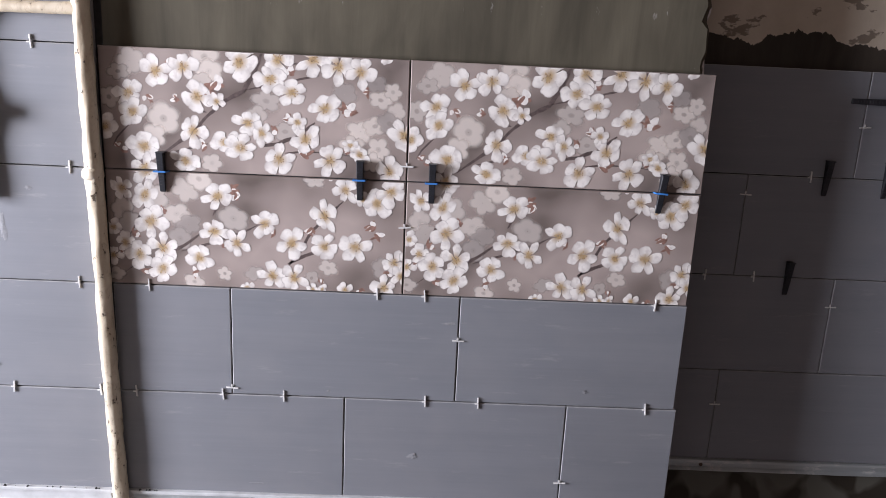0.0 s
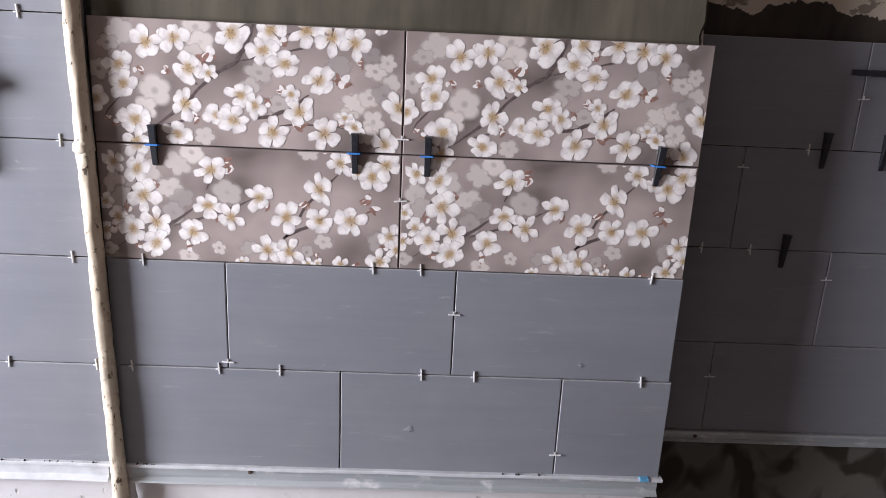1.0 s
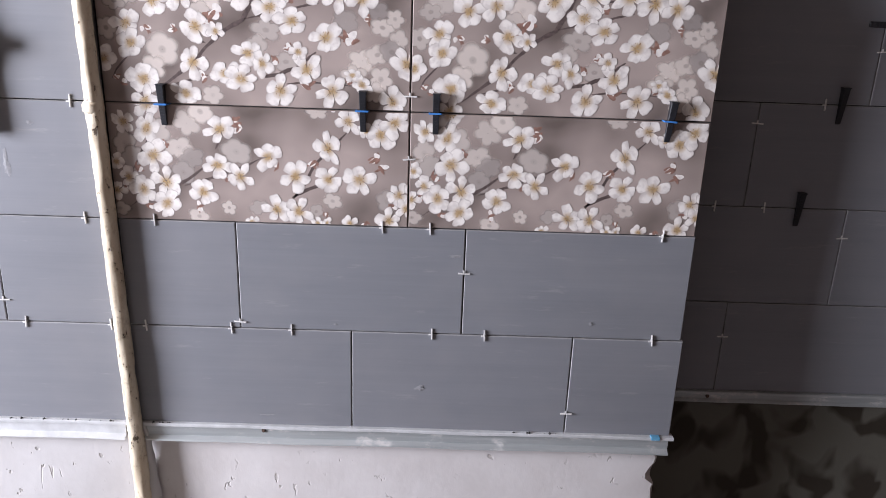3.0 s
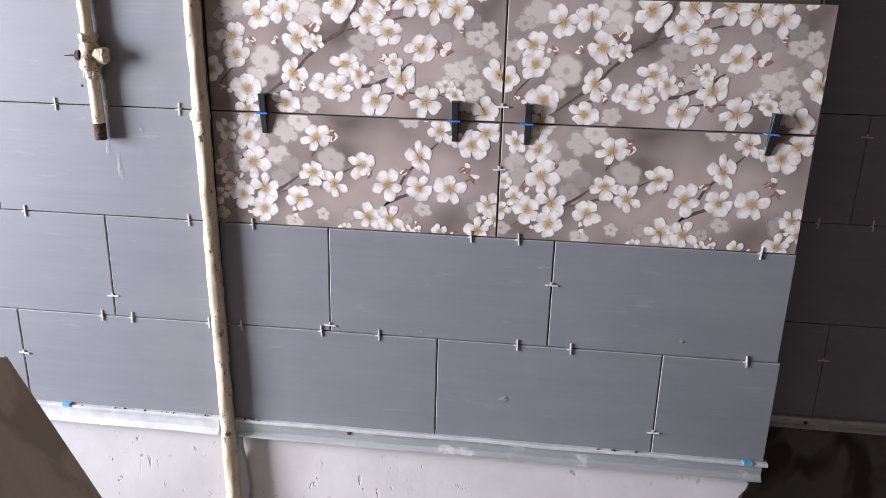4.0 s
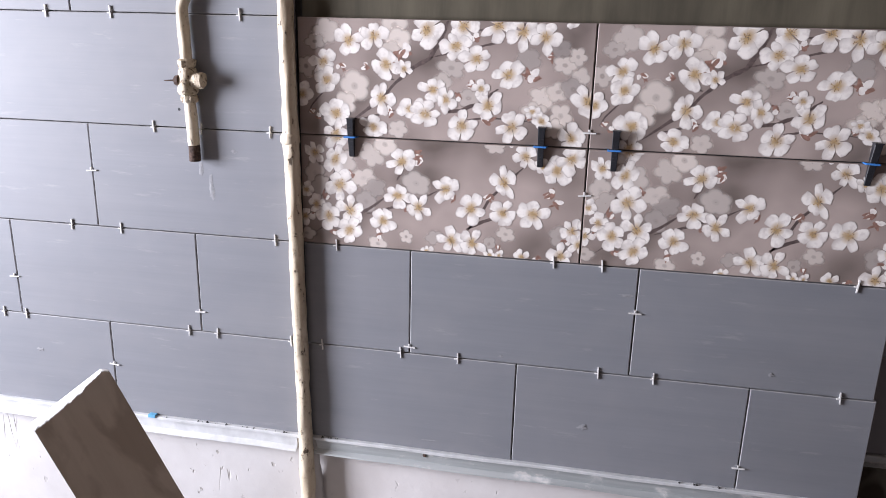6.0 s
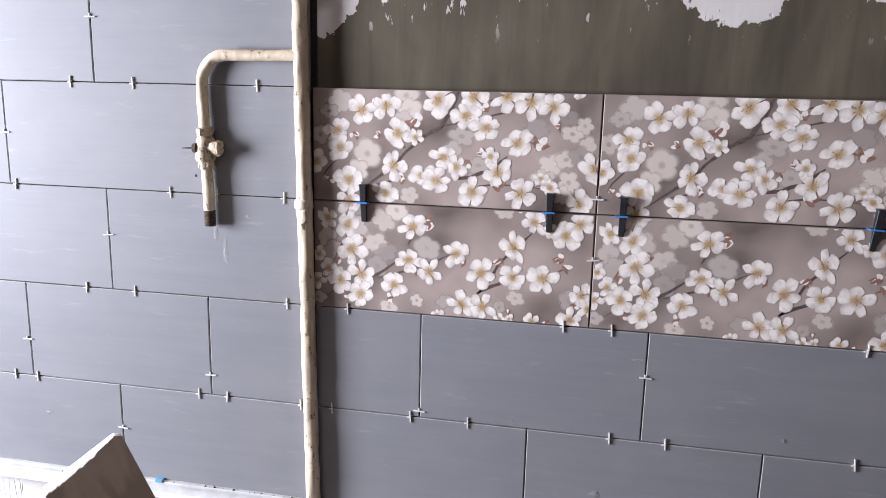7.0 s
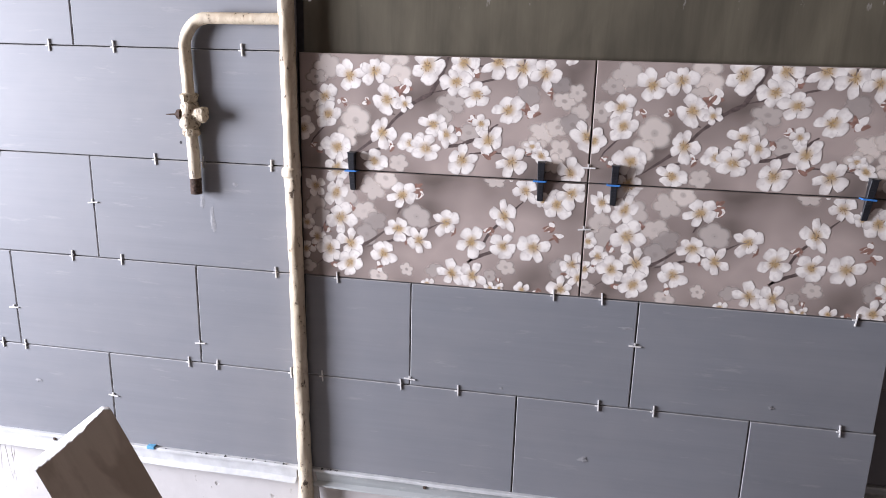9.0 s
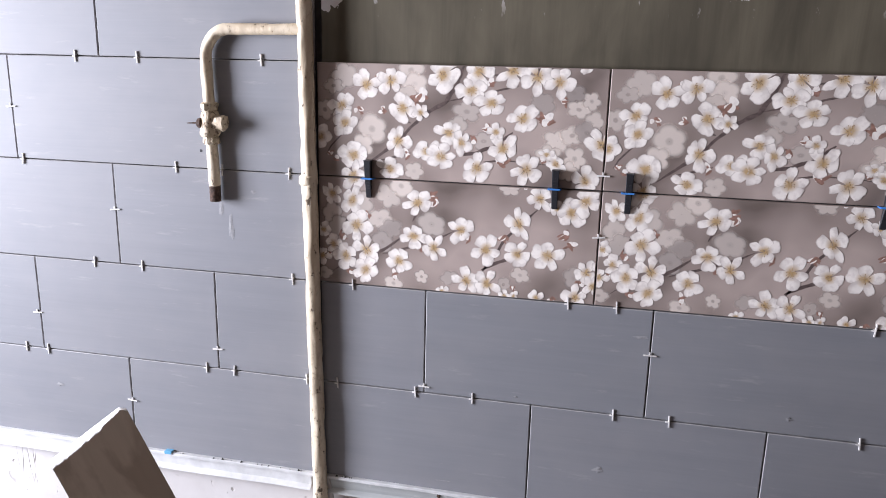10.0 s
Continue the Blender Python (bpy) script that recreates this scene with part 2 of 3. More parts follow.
BLACK = mat_plain("black_plastic", (0.020, 0.021, 0.026), 0.42, var=0.25)
BLUE = mat_plain("blue_plastic", (0.05, 0.23, 0.62), 0.4, var=0.12)
RUST = mat_plain("dark_rusty_thread", (0.075, 0.045, 0.032), 0.8, var=0.5, scale=220, bump=0.6)
CHALK = mat_plain("broken_plaster_edge", (0.60, 0.59, 0.575), 0.9, var=0.1, scale=120, bump=0.7)
# unseen room surfaces: dark brownish tones hold down and warm the bounced light
CONCRETE = mat_plain("concrete", (0.11, 0.104, 0.10), 0.85, var=0.25, scale=14, bump=0.3)
PAINT = mat_plain("wall_paint", (0.135, 0.094, 0.078), 0.85, var=0.12, scale=8, bump=0.2)
CEILING_TONE = mat_plain("unseen_ceiling_tone", (0.19, 0.155, 0.13), 0.9, var=0.06, scale=10, bump=0.2)
FRAME = mat_plain("white_window_frame", (0.78, 0.78, 0.77), 0.35, var=0.05)


# ---- mesh helpers ----
def part(name, bm, material, parent=None, label=""):
    me = bpy.data.meshes.new(name)
    bm.to_mesh(me)
    bm.free()
    for mt in material if isinstance(material, (list, tuple)) else (material,):
        me.materials.append(mt)
    ob = new(name, me)
    ob.parent = parent
    if label:
        ob["label"] = label
    return ob


def smooth(ob, angle=40):
    me = ob.data
    me.polygons.foreach_set("use_smooth", [True] * len(me.polygons))
    me.set_sharp_from_angle(angle=radians(angle))
    return ob


def box(bm, lo, hi, bevel=0.0):
    made = bmesh.ops.create_cube(bm, size=1.0)["verts"]
    for v in made:
        v.co = Vector([(a + b) / 2 + c * (b - a) for a, b, c in zip(lo, hi, v.co)])
    if bevel:
        edges = list({e for v in made for e in v.link_edges})
        bmesh.ops.bevel(bm, geom=edges, offset=bevel, segments=2, profile=0.6, affect="EDGES")
    return bm


def slab(name, lo, hi, material, label, category, bevel=0.0):
    ob = part(name, box(bmesh.new(), lo, hi, bevel), material)
    return tagged(ob, label, category, kind="structure")


def tube(bm, pts, radii, sides=20, wobble=0.0, seed=0):
    """A lofted tube along points with a radius at each."""
    rings = []
    up = None
    for i, p in enumerate(pts):
        a = Vector(pts[max(i - 1, 0)])
        b = Vector(pts[min(i + 1, len(pts) - 1)])
        d = (b - a).normalized()
        u = (up - d * up.dot(d)).normalized() if up is not None else d.orthogonal().normalized()
        up = u
        v = d.cross(u)
        ring = []
        for k in range(sides):
            w = 2 * math.pi * k / sides
            r = radii[i] * (1 + wobble * (noise.noise(Vector((math.cos(w) * 1.5, math.sin(w) * 1.5, i * 0.40 + seed)))))
            ring.append(bm.verts.new(Vector(p) + (u * math.cos(w) + v * math.sin(w)) * r))
        rings.append(ring)
    for r0, r1 in zip(rings, rings[1:]):
        for k in range(sides):
            bm.faces.new((r0[k], r0[(k + 1) % sides], r1[(k + 1) % sides], r1[k]))
    bm.faces.new(rings[0][::-1])
    bm.faces.new(rings[-1])
    bmesh.ops.recalc_face_normals(bm, faces=bm.faces[:])
    return bm


# ---- structure: floor, ceiling, walls ----
XW, XE, YS, TOP = -2.5, 3.4, -3.6, 2.70
FACE = 0.012            # plaster face behind the tiles
# added shell out of view; distance and dark tones limit bounce
slab("floor", (XW - 0.2, YS - 0.2, -0.1), (XE + 0.2, 0.35, 0.0), CONCRETE, "unseen dark grey floor that closes the room", "floor")
slab("ceiling", (XW - 0.2, YS - 0.2, TOP), (XE + 0.2, 0.35, TOP + 0.1), CEILING_TONE, "unseen dark ceiling that closes the room", "ceiling")
slab("wall_south", (XW - 0.2, YS - 0.2, 0.0), (XE + 0.2, YS, TOP), PAINT, "unseen plain brown wall that closes the room", "wall")
slab("wall_east", (XE, YS, 0.0), (XE + 0.2, 0.35, TOP), PAINT, "unseen plain brown wall that closes the room", "wall")


def make_window_wall():
    bm = bmesh.new()
    w = WIN
    x0, x1 = XW - 0.2, XW
    box(bm, (x0, YS, 0.0), (x1, w["y0"], TOP))
    box(bm, (x0, w["y1"], 0.0), (x1, 0.35, TOP))
    box(bm, (x0, w["y0"], 0.0), (x1, w["y1"], w["z0"]))
    box(bm, (x0, w["y0"], w["z1"]), (x1, w["y1"], TOP))
    tagged(part("wall_west", bm, PAINT), "unseen plain brown wall round a window opening", "wall", kind="structure")
    fr = new("window_1")
    tagged(fr, "white framed window that lets daylight in", "window", kind="structure")
    t = 0.05
    for name, lo, hi in (("window_frame", (x0 + 0.02, w["y0"], w["z0"]), (x0 + 0.07, w["y0"] + t, w["z1"])),
                         ("window_frame", (x0 + 0.02, w["y1"] - t, w["z0"]), (x0 + 0.07, w["y1"], w["z1"])),
                         ("window_frame", (x0 + 0.02, w["y0"] + t, w["z1"] - t), (x0 + 0.07, w["y1"] - t, w["z1"])),
                         ("window_sill", (x0 + 0.02, w["y0"] + t, w["z0"]), (x0 + 0.10, w["y1"] - t, w["z0"] + t))):
        part(name, box(bmesh.new(), lo, hi, 0.004), FRAME, fr)


make_window_wall()


def ragged_block(lo, hi, corner_x, seed, step=0.012):
    """A wall block whose upright outer corner is chipped."""
    bm = bmesh.new()
    rng = random.Random(seed)
    n = int((hi[2] - lo[2]) / step)
    cols = []
    for i in range(n + 1):
        z = lo[2] + (hi[2] - lo[2]) * i / n
        c = 0.003 + 0.012 * rng.random() ** 2
        x1 = corner_x - 0.007 * rng.random() ** 2 + (0.009 if z < 0.81 else 0.0)
        cols.append([bm.verts.new(p) for p in ((lo[0], lo[1], z), (x1 - 0.03, lo[1], z), (x1 - c, lo[1] + 0.0006 * rng.random(), z), (x1, lo[1] + c, z), (x1, hi[1], z), (lo[0], hi[1], z))])
    for a, b in zip(cols, cols[1:]):
        for k in range(6):
            bm.faces.new((a[k], a[(k + 1) % 6], b[(k + 1) % 6], b[k]))
    bm.faces.new(cols[0][::-1])
    bm.faces.new(cols[-1])
    bmesh.ops.recalc_face_normals(bm, faces=bm.faces[:])
    return bm


wall_left = tagged(part("wall_north_left", box(bmesh.new(), (XW, FACE, 0.0), (-0.018, 0.35, TOP)), PLASTER),
                   "white pitted plaster wall with brushed grey tiles", "wall", kind="structure")
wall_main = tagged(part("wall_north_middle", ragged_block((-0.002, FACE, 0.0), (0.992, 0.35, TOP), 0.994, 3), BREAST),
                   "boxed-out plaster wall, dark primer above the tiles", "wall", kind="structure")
wall_niche = tagged(part("wall_north_right", box(bmesh.new(), (0.998, 0.162, 0.0), (XE, 0.35, TOP)), NICHE),
                    "set-back wall of beige and dark primed plaster", "wall", kind="structure")
# strip 8 mm behind the plaster face, in the dark adhesive colour
slab("wall_north_groove", (-0.018, 0.020, 0.0), (-0.002, 0.35, TOP), ADHESIVE, "dark narrow groove behind the pipe", "wall")

# ---- pipe work ----
PY = -0.0145             # axis of the pipes in front of the wall


def make_riser():
    ob = new("gas_riser_pipe")
    tagged(ob, "old cream-painted steel riser pipe with chipped paint", "pipe")
    ob.location = (-0.0075, PY, 0.0)
    pts, rad = [], []
    n = 240
    for i in range(n + 1):
        z = TOP * i / n
        x = 0.0025 - 0.024 * max(-0.25, z - 0.85) - 0.004 * math.sin(z * 2.2)
        pts.append((x, 0.0, z))
        k = 1 + 0.10 * max(0, 1 - abs(z - 1.445) / 0.03) + (0.10 if z < 0.83 else 0)
        rad.append(0.0136 * k)
    smooth(part("pipe", tube(bmesh.new(), pts, rad, 22, 0.16, 2), PIPE, ob), 60)
    ring = [(-0.0135, 0, 1.438), (-0.0135, 0, 1.442), (-0.0136, 0, 1.452), (-0.0137, 0, 1.457)]
    smooth(part("weld_collar", tube(bmesh.new(), ring, [0.0145, 0.0172, 0.0170, 0.0146], 22, 0.12, 9), PIPE, ob, "lumpy painted weld collar"), 60)
    return ob


make_riser()


def make_branch():
    ob = new("gas_branch_pipe")
    tagged(ob, "cream-painted bent branch pipe with stop cock and rusty end", "pipe")
    ob.location = (-0.0075, PY, 0.0)
    pts = []
    for i in range(10):
        pts.append((-0.010 - 0.150 * i / 9, 0.0, 1.710 - 0.0008 * i / 9))
    for i in range(1, 12):
        a = math.pi / 2 * i / 12
        pts.append((-0.160 - 0.047 * math.sin(a), 0.0, 1.658 + 0.051 * math.cos(a)))
    for i in range(0, 26):
        z = 1.658 - 0.232 * i / 25
        pts.append((-0.207 + 0.006 * i / 25, 0.0, z))
    rad = [0.0098] * 10 + [0.0106] * 11 + [0.0104] * 26
    smooth(part("pipe", tube(bmesh.new(), pts, rad, 20, 0.12, 5), PIPE, ob), 60)
    # stop cock: hexagon nuts, body, stem to the side, key pin
    bm = bmesh.new()
    tube(bm, [(-0.2055, 0, 1.563), (-0.2055, 0, 1.566), (-0.2055, 0, 1.577), (-0.2055, 0, 1.580)], [0.012, 0.0165, 0.0165, 0.012], 8, 0.30, 3)
    smooth(part("upper_nut", bm, CRUST, ob, "painted hexagon nut"), 30)
    bm = bmesh.new()
    tube(bm, [(-0.205, 0, 1.503), (-0.205, 0, 1.506), (-0.205, 0, 1.515), (-0.205, 0, 1.518)], [0.012, 0.0155, 0.0155, 0.012], 8, 0.30, 4)
    smooth(part("lower_nut", bm, CRUST, ob, "painted hexagon nut"), 30)
    bm = bmesh.new()
    tube(bm, [(-0.2052, 0, 1.517), (-0.2052, 0, 1.524), (-0.2052, -0.001, 1.542), (-0.2052, 0, 1.558), (-0.2052, 0, 1.564)], [0.0125, 0.0165, 0.018, 0.0165, 0.0125], 18, 0.55, 7)
    body = smooth(part("valve_body", bm, CRUST, ob, "lumpy cream valve body"), 60)
    bm = bmesh.new()
    tube(bm, [(-0.192, -0.004, 1.543), (-0.184, -0.005, 1.543), (-0.178, -0.005, 1.543), (-0.172, -0.005, 1.543), (-0.170, -0.005, 1.543)], [0.012, 0.0125, 0.0145, 0.014, 0.010], 8, 0.35, 8)
    smooth(part("plug_end", bm, CRUST, body), 35)
    bm = bmesh.new()
    tube(bm, [(-0.219, -0.004, 1.542), (-0.226, -0.004, 1.542), (-0.227, -0.004, 1.542), (-0.248, -0.006, 1.541)], [0.010, 0.009, 0.0018, 0.0008], 10, 0.1, 6)
    smooth(part("key_pin", bm, RUST, body, "rusty pin of the valve key"), 35)
    bm = bmesh.new()
    pts, rad = [], []
    for i in range(25):
        pts.append((-0.2008, 0, 1.427 - 0.030 * i / 24))
        rad.append(0.0108 if i % 2 else 0.0099)
    smooth(part("threaded_end", tube(bm, pts, rad, 20), RUST, ob, "bare rusty threaded end"), 60)


make_branch()


def make_mortar_lump():
    bm = bmesh.new()
    pts = [(0.0105 - 0.006 * (i / 16) ** 2, -0.001, 0.60 + 0.250 * i / 16) for i in range(17)]
    rad = [0.0135 * (1 - 0.72 * (i / 16) ** 2) for i in range(17)]
    tube(bm, pts, rad, 14, 0.5, 11)
    ob = smooth(part("mortar_lump", bm, PLASTER), 60)
    tagged(ob, "smeared white mortar lump beside the pipe", "mortar")


make_mortar_lump()


# ---- starter rails under the tiles ----
def make_rail(name, x0, x1, y, z, label, seed, screw, tall=1.0, face=None):
    """Thin folded steel profile: lip under the tiles, sloping face, turned-out foot."""
    ob = new(name)
    tagged(ob, label, "rail", group="starter rails")
    ob.location = (x0, y, z)

    def sheet(sec, n, end_cut):
        bm = bmesh.new()
        rows = []
        for i in range(n + 1):
            x = (x1 - x0 - end_cut) * i / n
            d = 0.0012 * noise.noise(Vector((x * 9, seed, 0.3)))
            rows.append([bm.verts.new((x, py + d * (k > 1), pz + d * 0.8)) for k, (py, pz) in enumerate(sec)])
        for a, b in zip(rows, rows[1:]):
            for k in range(len(sec)):
                bm.faces.new((a[k], b[k], b[(k + 1) % len(sec)], a[(k + 1) % len(sec)]))
        bm.faces.new(rows[0])
        bm.faces.new(rows[-1][::-1])
        bmesh.ops.recalc_face_normals(bm, faces=bm.faces[:])
        return bm

    lip = [(0.011, 0.0), (-0.006, 0.0), (-0.0075, -0.001), (-0.0075, -0.006), (-0.006, -0.0065), (0.011, -0.0065)]
    web = [(0.011, -0.0066), (-0.002, -0.0066), (-0.001, -0.028), (-0.009, -0.034), (-0.010, -0.0365), (0.0005, -0.030), (0.011, -0.030)]
    web = [(py, -0.0066 + (pz + 0.0066) * tall) for py, pz in web]
    part("lip", sheet(lip, 60, 0.0), WHITENED if tall == 1.0 else RAIL, ob, "bright lip of the rail smeared with adhesive")
    part("web", sheet(web, 60, 0.008), face or RAIL, ob)
    bm = bmesh.new()
    tube(bm, [(screw, 0.0, -0.012), (screw, -0.0035, -0.012), (screw, -0.0042, -0.012)], [0.0040, 0.0040, 0.0026], 12, 0.1, 3)
    part("screw_head", bm, RUST, ob, "dark screw head")
    return ob


make_rail("starter_rail", -1.10, -0.024, -0.001, 0.8505, "pale galvanised starter rail smeared with white paint", 1, 0.52, face=WHITENED)
make_rail("starter_rail", 0.004, 1.022, -0.001, 0.8505, "galvanised steel starter rail below the grey tiles", 2, 0.229)
make_rail("starter_rail", 1.000, 2.250, 0.149, 0.8715, "dusty galvanised starter rail on the set-back wall", 3, 0.138, 0.55)


def make_blue_chip(x, y, z, w):
    bm = bmesh.new()
    box(bm, (-w / 2, -0.004, 0.0), (w / 2, 0.006, 0.0035), 0.0008)
    box(bm, (-w / 2, -0.005, -0.003), (w / 2, -0.0035, 0.0035), 0.0006)
    ob = tagged(part("blue_clip_base", bm, CYAN), "small blue plastic levelling clip base on the rail", "clip", group="clip bases")
    ob.location = (x, y, z)


make_blue_chip(0.986, -0.006, 0.8490, 0.017)
make_blue_chip(-0.350, -0.006, 0.8510, 0.016)


# ---- levelling wedges and spacers ----
def make_wedge(clip=True):
    """Black plastic levelling wedge pushed through a blue clip."""
    ob = new("levelling_wedge")
    tagged(ob, "black plastic tile levelling wedge in a blue clip", "levelling wedge", group="levelling wedges")
    bm = bmesh.new()
    sec = [(0.032, -0.0155), (0.024, -0.0140), (-0.006, -0.0090), (-0.034, -0.0040), (-0.036, -0.0015), (0.032, -0.0005)]
    half = [0.0060, 0.0060, 0.0056, 0.0050, 0.0048, 0.0056]
    a = [bm.verts.new((-h, y, z)) for (z, y), h in zip(sec, half)]
    b = [bm.verts.new((h, y, z)) for (z, y), h in zip(sec, half)]
    n = len(sec)
    for k in range(n):
        bm.faces.new((a[k], a[(k + 1) % n], b[(k + 1) % n], b[k]))
    bm.faces.new(a[::-1])
    bm.faces.new(b)
    bmesh.ops.recalc_face_normals(bm, faces=bm.faces[:])
    bmesh.ops.bevel(bm, geom=bm.edges[:], offset=0.0008, segments=1, affect="EDGES")
    for i in range(9):
        z = 0.018 - i * 0.0052
        y = -0.0130 + (0.018 - z) * 0.17
        box(bm, (-0.0042, y - 0.0009, z - 0.0011), (0.0042, y + 0.001, z + 0.0011))
    box(bm, (-0.0066, -0.0160, 0.0315), (0.0074, -0.0005, 0.0335), 0.0006)
    part("wedge", bm, BLACK, ob)
    if not clip:
        return tagged(ob, "black plastic tile levelling wedge on a shaded wall")
    bm = bmesh.new()
    box(bm, (-0.0120, -0.0140, -0.0012), (0.0090, -0.0100, 0.0018), 0.0006)
    box(bm, (-0.0125, -0.0120, -0.0010), (-0.0100, 0.004, 0.0010))
    box(bm, (0.0085, -0.0120, -0.0010), (0.0105, 0.004, 0.0010))
    part("clip", bm, BLUE, ob, "blue plastic clip")
    return ob


def make_spacer():
    """White plastic cross set edgeways into a joint: bar across it, short legs."""
    bm = bmesh.new()
    box(bm, (-0.0013, -0.0030, -0.0110), (0.0013, -0.0004, 0.0110), 0.0005)
    box(bm, (-0.0062, -0.0028, -0.0022), (-0.0014, -0.0006, 0.0004), 0.0004)
    box(bm, (-0.0013, -0.0004, -0.0010), (0.0013, 0.006, 0.0010))
    return tagged(part("tile_spacer", bm, SPACER), "white plastic cross spacer stuck in a tile joint", "tile spacer", group="tile spacers")


ROW = [0.849 + 0.202 * i for i in range(6)]         # joint heights of the tiled wall
NROW = [0.8715 + 0.2012 * i for i in range(5)]      # joint heights of the set-back wall
wedges = [(0.090, 0.0, ROW[3], 0, 1.0), (0.423, 0.0, ROW[3], 0, 1.0), (0.545, 0.0, ROW[3], 0, 1.0), (0.938, 0.0, ROW[3], 3, 1.0),
          (1.300, 0.15, NROW[3], 0, 1.0), (1.416, 0.15, NROW[3], 0, 1.0), (1.256, 0.15, NROW[2], 0, 1.0), (1.358, 0.15, 1.621, 90, 1.0)]
first = {}
for x, y, z, turn, _ in wedges:
    m4 = pose(x, y, z, 0, turn, 0)
    if y not in first:
        first[y] = make_wedge(y < 0.1)
        first[y].matrix_basis = m4
    else:
        copy_thing(first[y], m4)

SP_ROW = {2: (0.058, 0.457, 0.541, 0.952, -0.492, -0.384, -0.063), 1: (0.026, 0.182, 0.292, 0.550, 0.647, 0.957, -0.677, -0.624, -0.254, -0.193, -0.038),
          3: (-0.635, -0.296, -0.065, -0.199), 4: (-0.495, -0.363, -0.113)}
SP_UP = ((0.604, 1.171), (0.199, 1.064), (0.811, 0.893), (0.5015, 1.481), (0.5015, 1.375), (-0.444, 1.776), (-0.650, 1.557), (-0.435, 1.364), (-0.640, 1.131), (-0.227, 1.093), (-0.430, 0.957))
SP_NICHE = ((1.271, NROW[3], 0), (1.093, NROW[2], 0), (1.190, NROW[2], 0), (1.434, NROW[3], 0), (1.150, 1.436, 90), (1.358, 1.573, 90), (1.354, 1.216, 90), (1.150, 0.997, 90))
rng = random.Random(8)
places = [(x, 0.0, ROW[r], 0) for r, xs in SP_ROW.items() for x in xs] + [(x, 0.0, z, 90) for x, z in SP_UP] + [(x, 0.15, z, a) for x, z, a in SP_NICHE]
spacer = None
for x, y, z, a in places:
    m4 = pose(x, y, z, 0, a + rng.uniform(-5, 5), rng.uniform(-4, 4))
    if spacer is None:
        spacer = make_spacer()
        spacer.matrix_basis = m4
    else:
        copy_thing(spacer, m4)


# ---- leaning board ----
def make_board():
    ob = new("leaning_board")
    tagged(ob, "mortar-stained brown board with a broken white end", "board")
    length, wide, thick, cant = 1.345, 0.111, 0.030, 0.18
    rng = random.Random(4)

    def back_edge(u):
        return length - cant * (wide - u) - 0.008 * max(0.0, u / wide - 0.93) / 0.07

    def front_edge(u):
        k = u / wide
        bite = 0.010 * math.sin(math.pi * min(1.0, 0.25 + k * 0.75)) ** 0.8 * (1 - 0.6 * k) + 0.001
        return back_edge(u) - bite + 0.0035 * noise.noise(Vector((k * 9, 2.0, 1.0))) + 0.0018 * noise.noise(Vector((k * 31, 5.0, 1.0)))

    nu, nv, n = 40, 6, 30
    us = [wide * i / nu for i in range(nu + 1)]
    bm = bmesh.new()
    sec = [(u, -thick / 2 + (0.004 if u == wide else 0.0)) for u in us] + [(wide, thick / 2), (0.0, thick / 2)]
    tops = [front_edge(u) for u in us] + [back_edge(wide), back_edge(0.0)]
    rows = []
    for i in range(n + 1):
        rows.append([bm.verts.new((u, v + 0.0010 * noise.noise(Vector((u * 20, i * 0.3, v))), top * i / n)) for (u, v), top in zip(sec, tops)])
    k = len(sec)
    for a, b in zip(rows, rows[1:]):
        for j in range(k):
            bm.faces.new((a[j], a[(j + 1) % k], b[(j + 1) % k], b[j]))
    bm.faces.new(rows[0][::-1])
    bmesh.ops.recalc_face_normals(bm, faces=bm.faces[:])
    part("plank", bm, BOARD, ob)
    # broken end: rough slope from the bitten front edge up to the back edge
    bm = bmesh.new()
    grid = []
    for u in us:
        line = []
        for j in range(nv + 1):
            f = j / nv
            inner = 0.0 if j in (0, nv) else 1.0
            s = front_edge(u) * (1 - f) + back_edge(u) * f + inner * (0.0014 * noise.noise(Vector((u * 120, f * 4, 3.0))) + 0.0004 * rng.random())
            line.append(bm.verts.new((u, -thick / 2 + thick * f, s + 0.0004)))
        grid.append(line)
    for i in range(nu):
        for j in range(nv):
            bm.faces.new((grid[i][j], grid[i + 1][j], grid[i + 1][j + 1], grid[i][j + 1]))
    rim = [grid[i][0] for i in range(nu + 1)] + [grid[nu][j] for j in range(1, nv + 1)] + [grid[i][nv] for i in range(nu - 1, -1, -1)] + [grid[0][j] for j in range(nv - 1, 0, -1)]
    low = [bm.verts.new((wide / 2 + (v.co.x - wide / 2) * 0.96, v.co.y * 0.90, v.co.z - 0.006)) for v in rim]
    for a in range(len(rim)):
        b = (a + 1) % len(rim)
        bm.faces.new((rim[a], rim[b], low[b], low[a]))
    bmesh.ops.recalc_face_normals(bm, faces=bm.faces[:])
    for fc in bm.faces:
        fc.smooth = True
    part("broken_end", bm, CHALK, ob, "broken chalky white end")
    # long axis from the floor up to the tip
    tip = Vector((-0.112, -0.45, 1.189))
    axis = Vector((-0.467, 0.0, 0.884)).normalized()
    side = Vector((0.66, 0.69, 0.35))
    side = (side - axis * side.dot(axis)).normalized()
    front = axis.cross(side)
    rot = Matrix((side, front, axis)).transposed().to_4x4()
    ob.matrix_basis = Matrix.Translation(tip - rot.to_3x3() @ Vector((wide, -thick / 2, length - 0.003))) @ rot
    return ob


make_board()


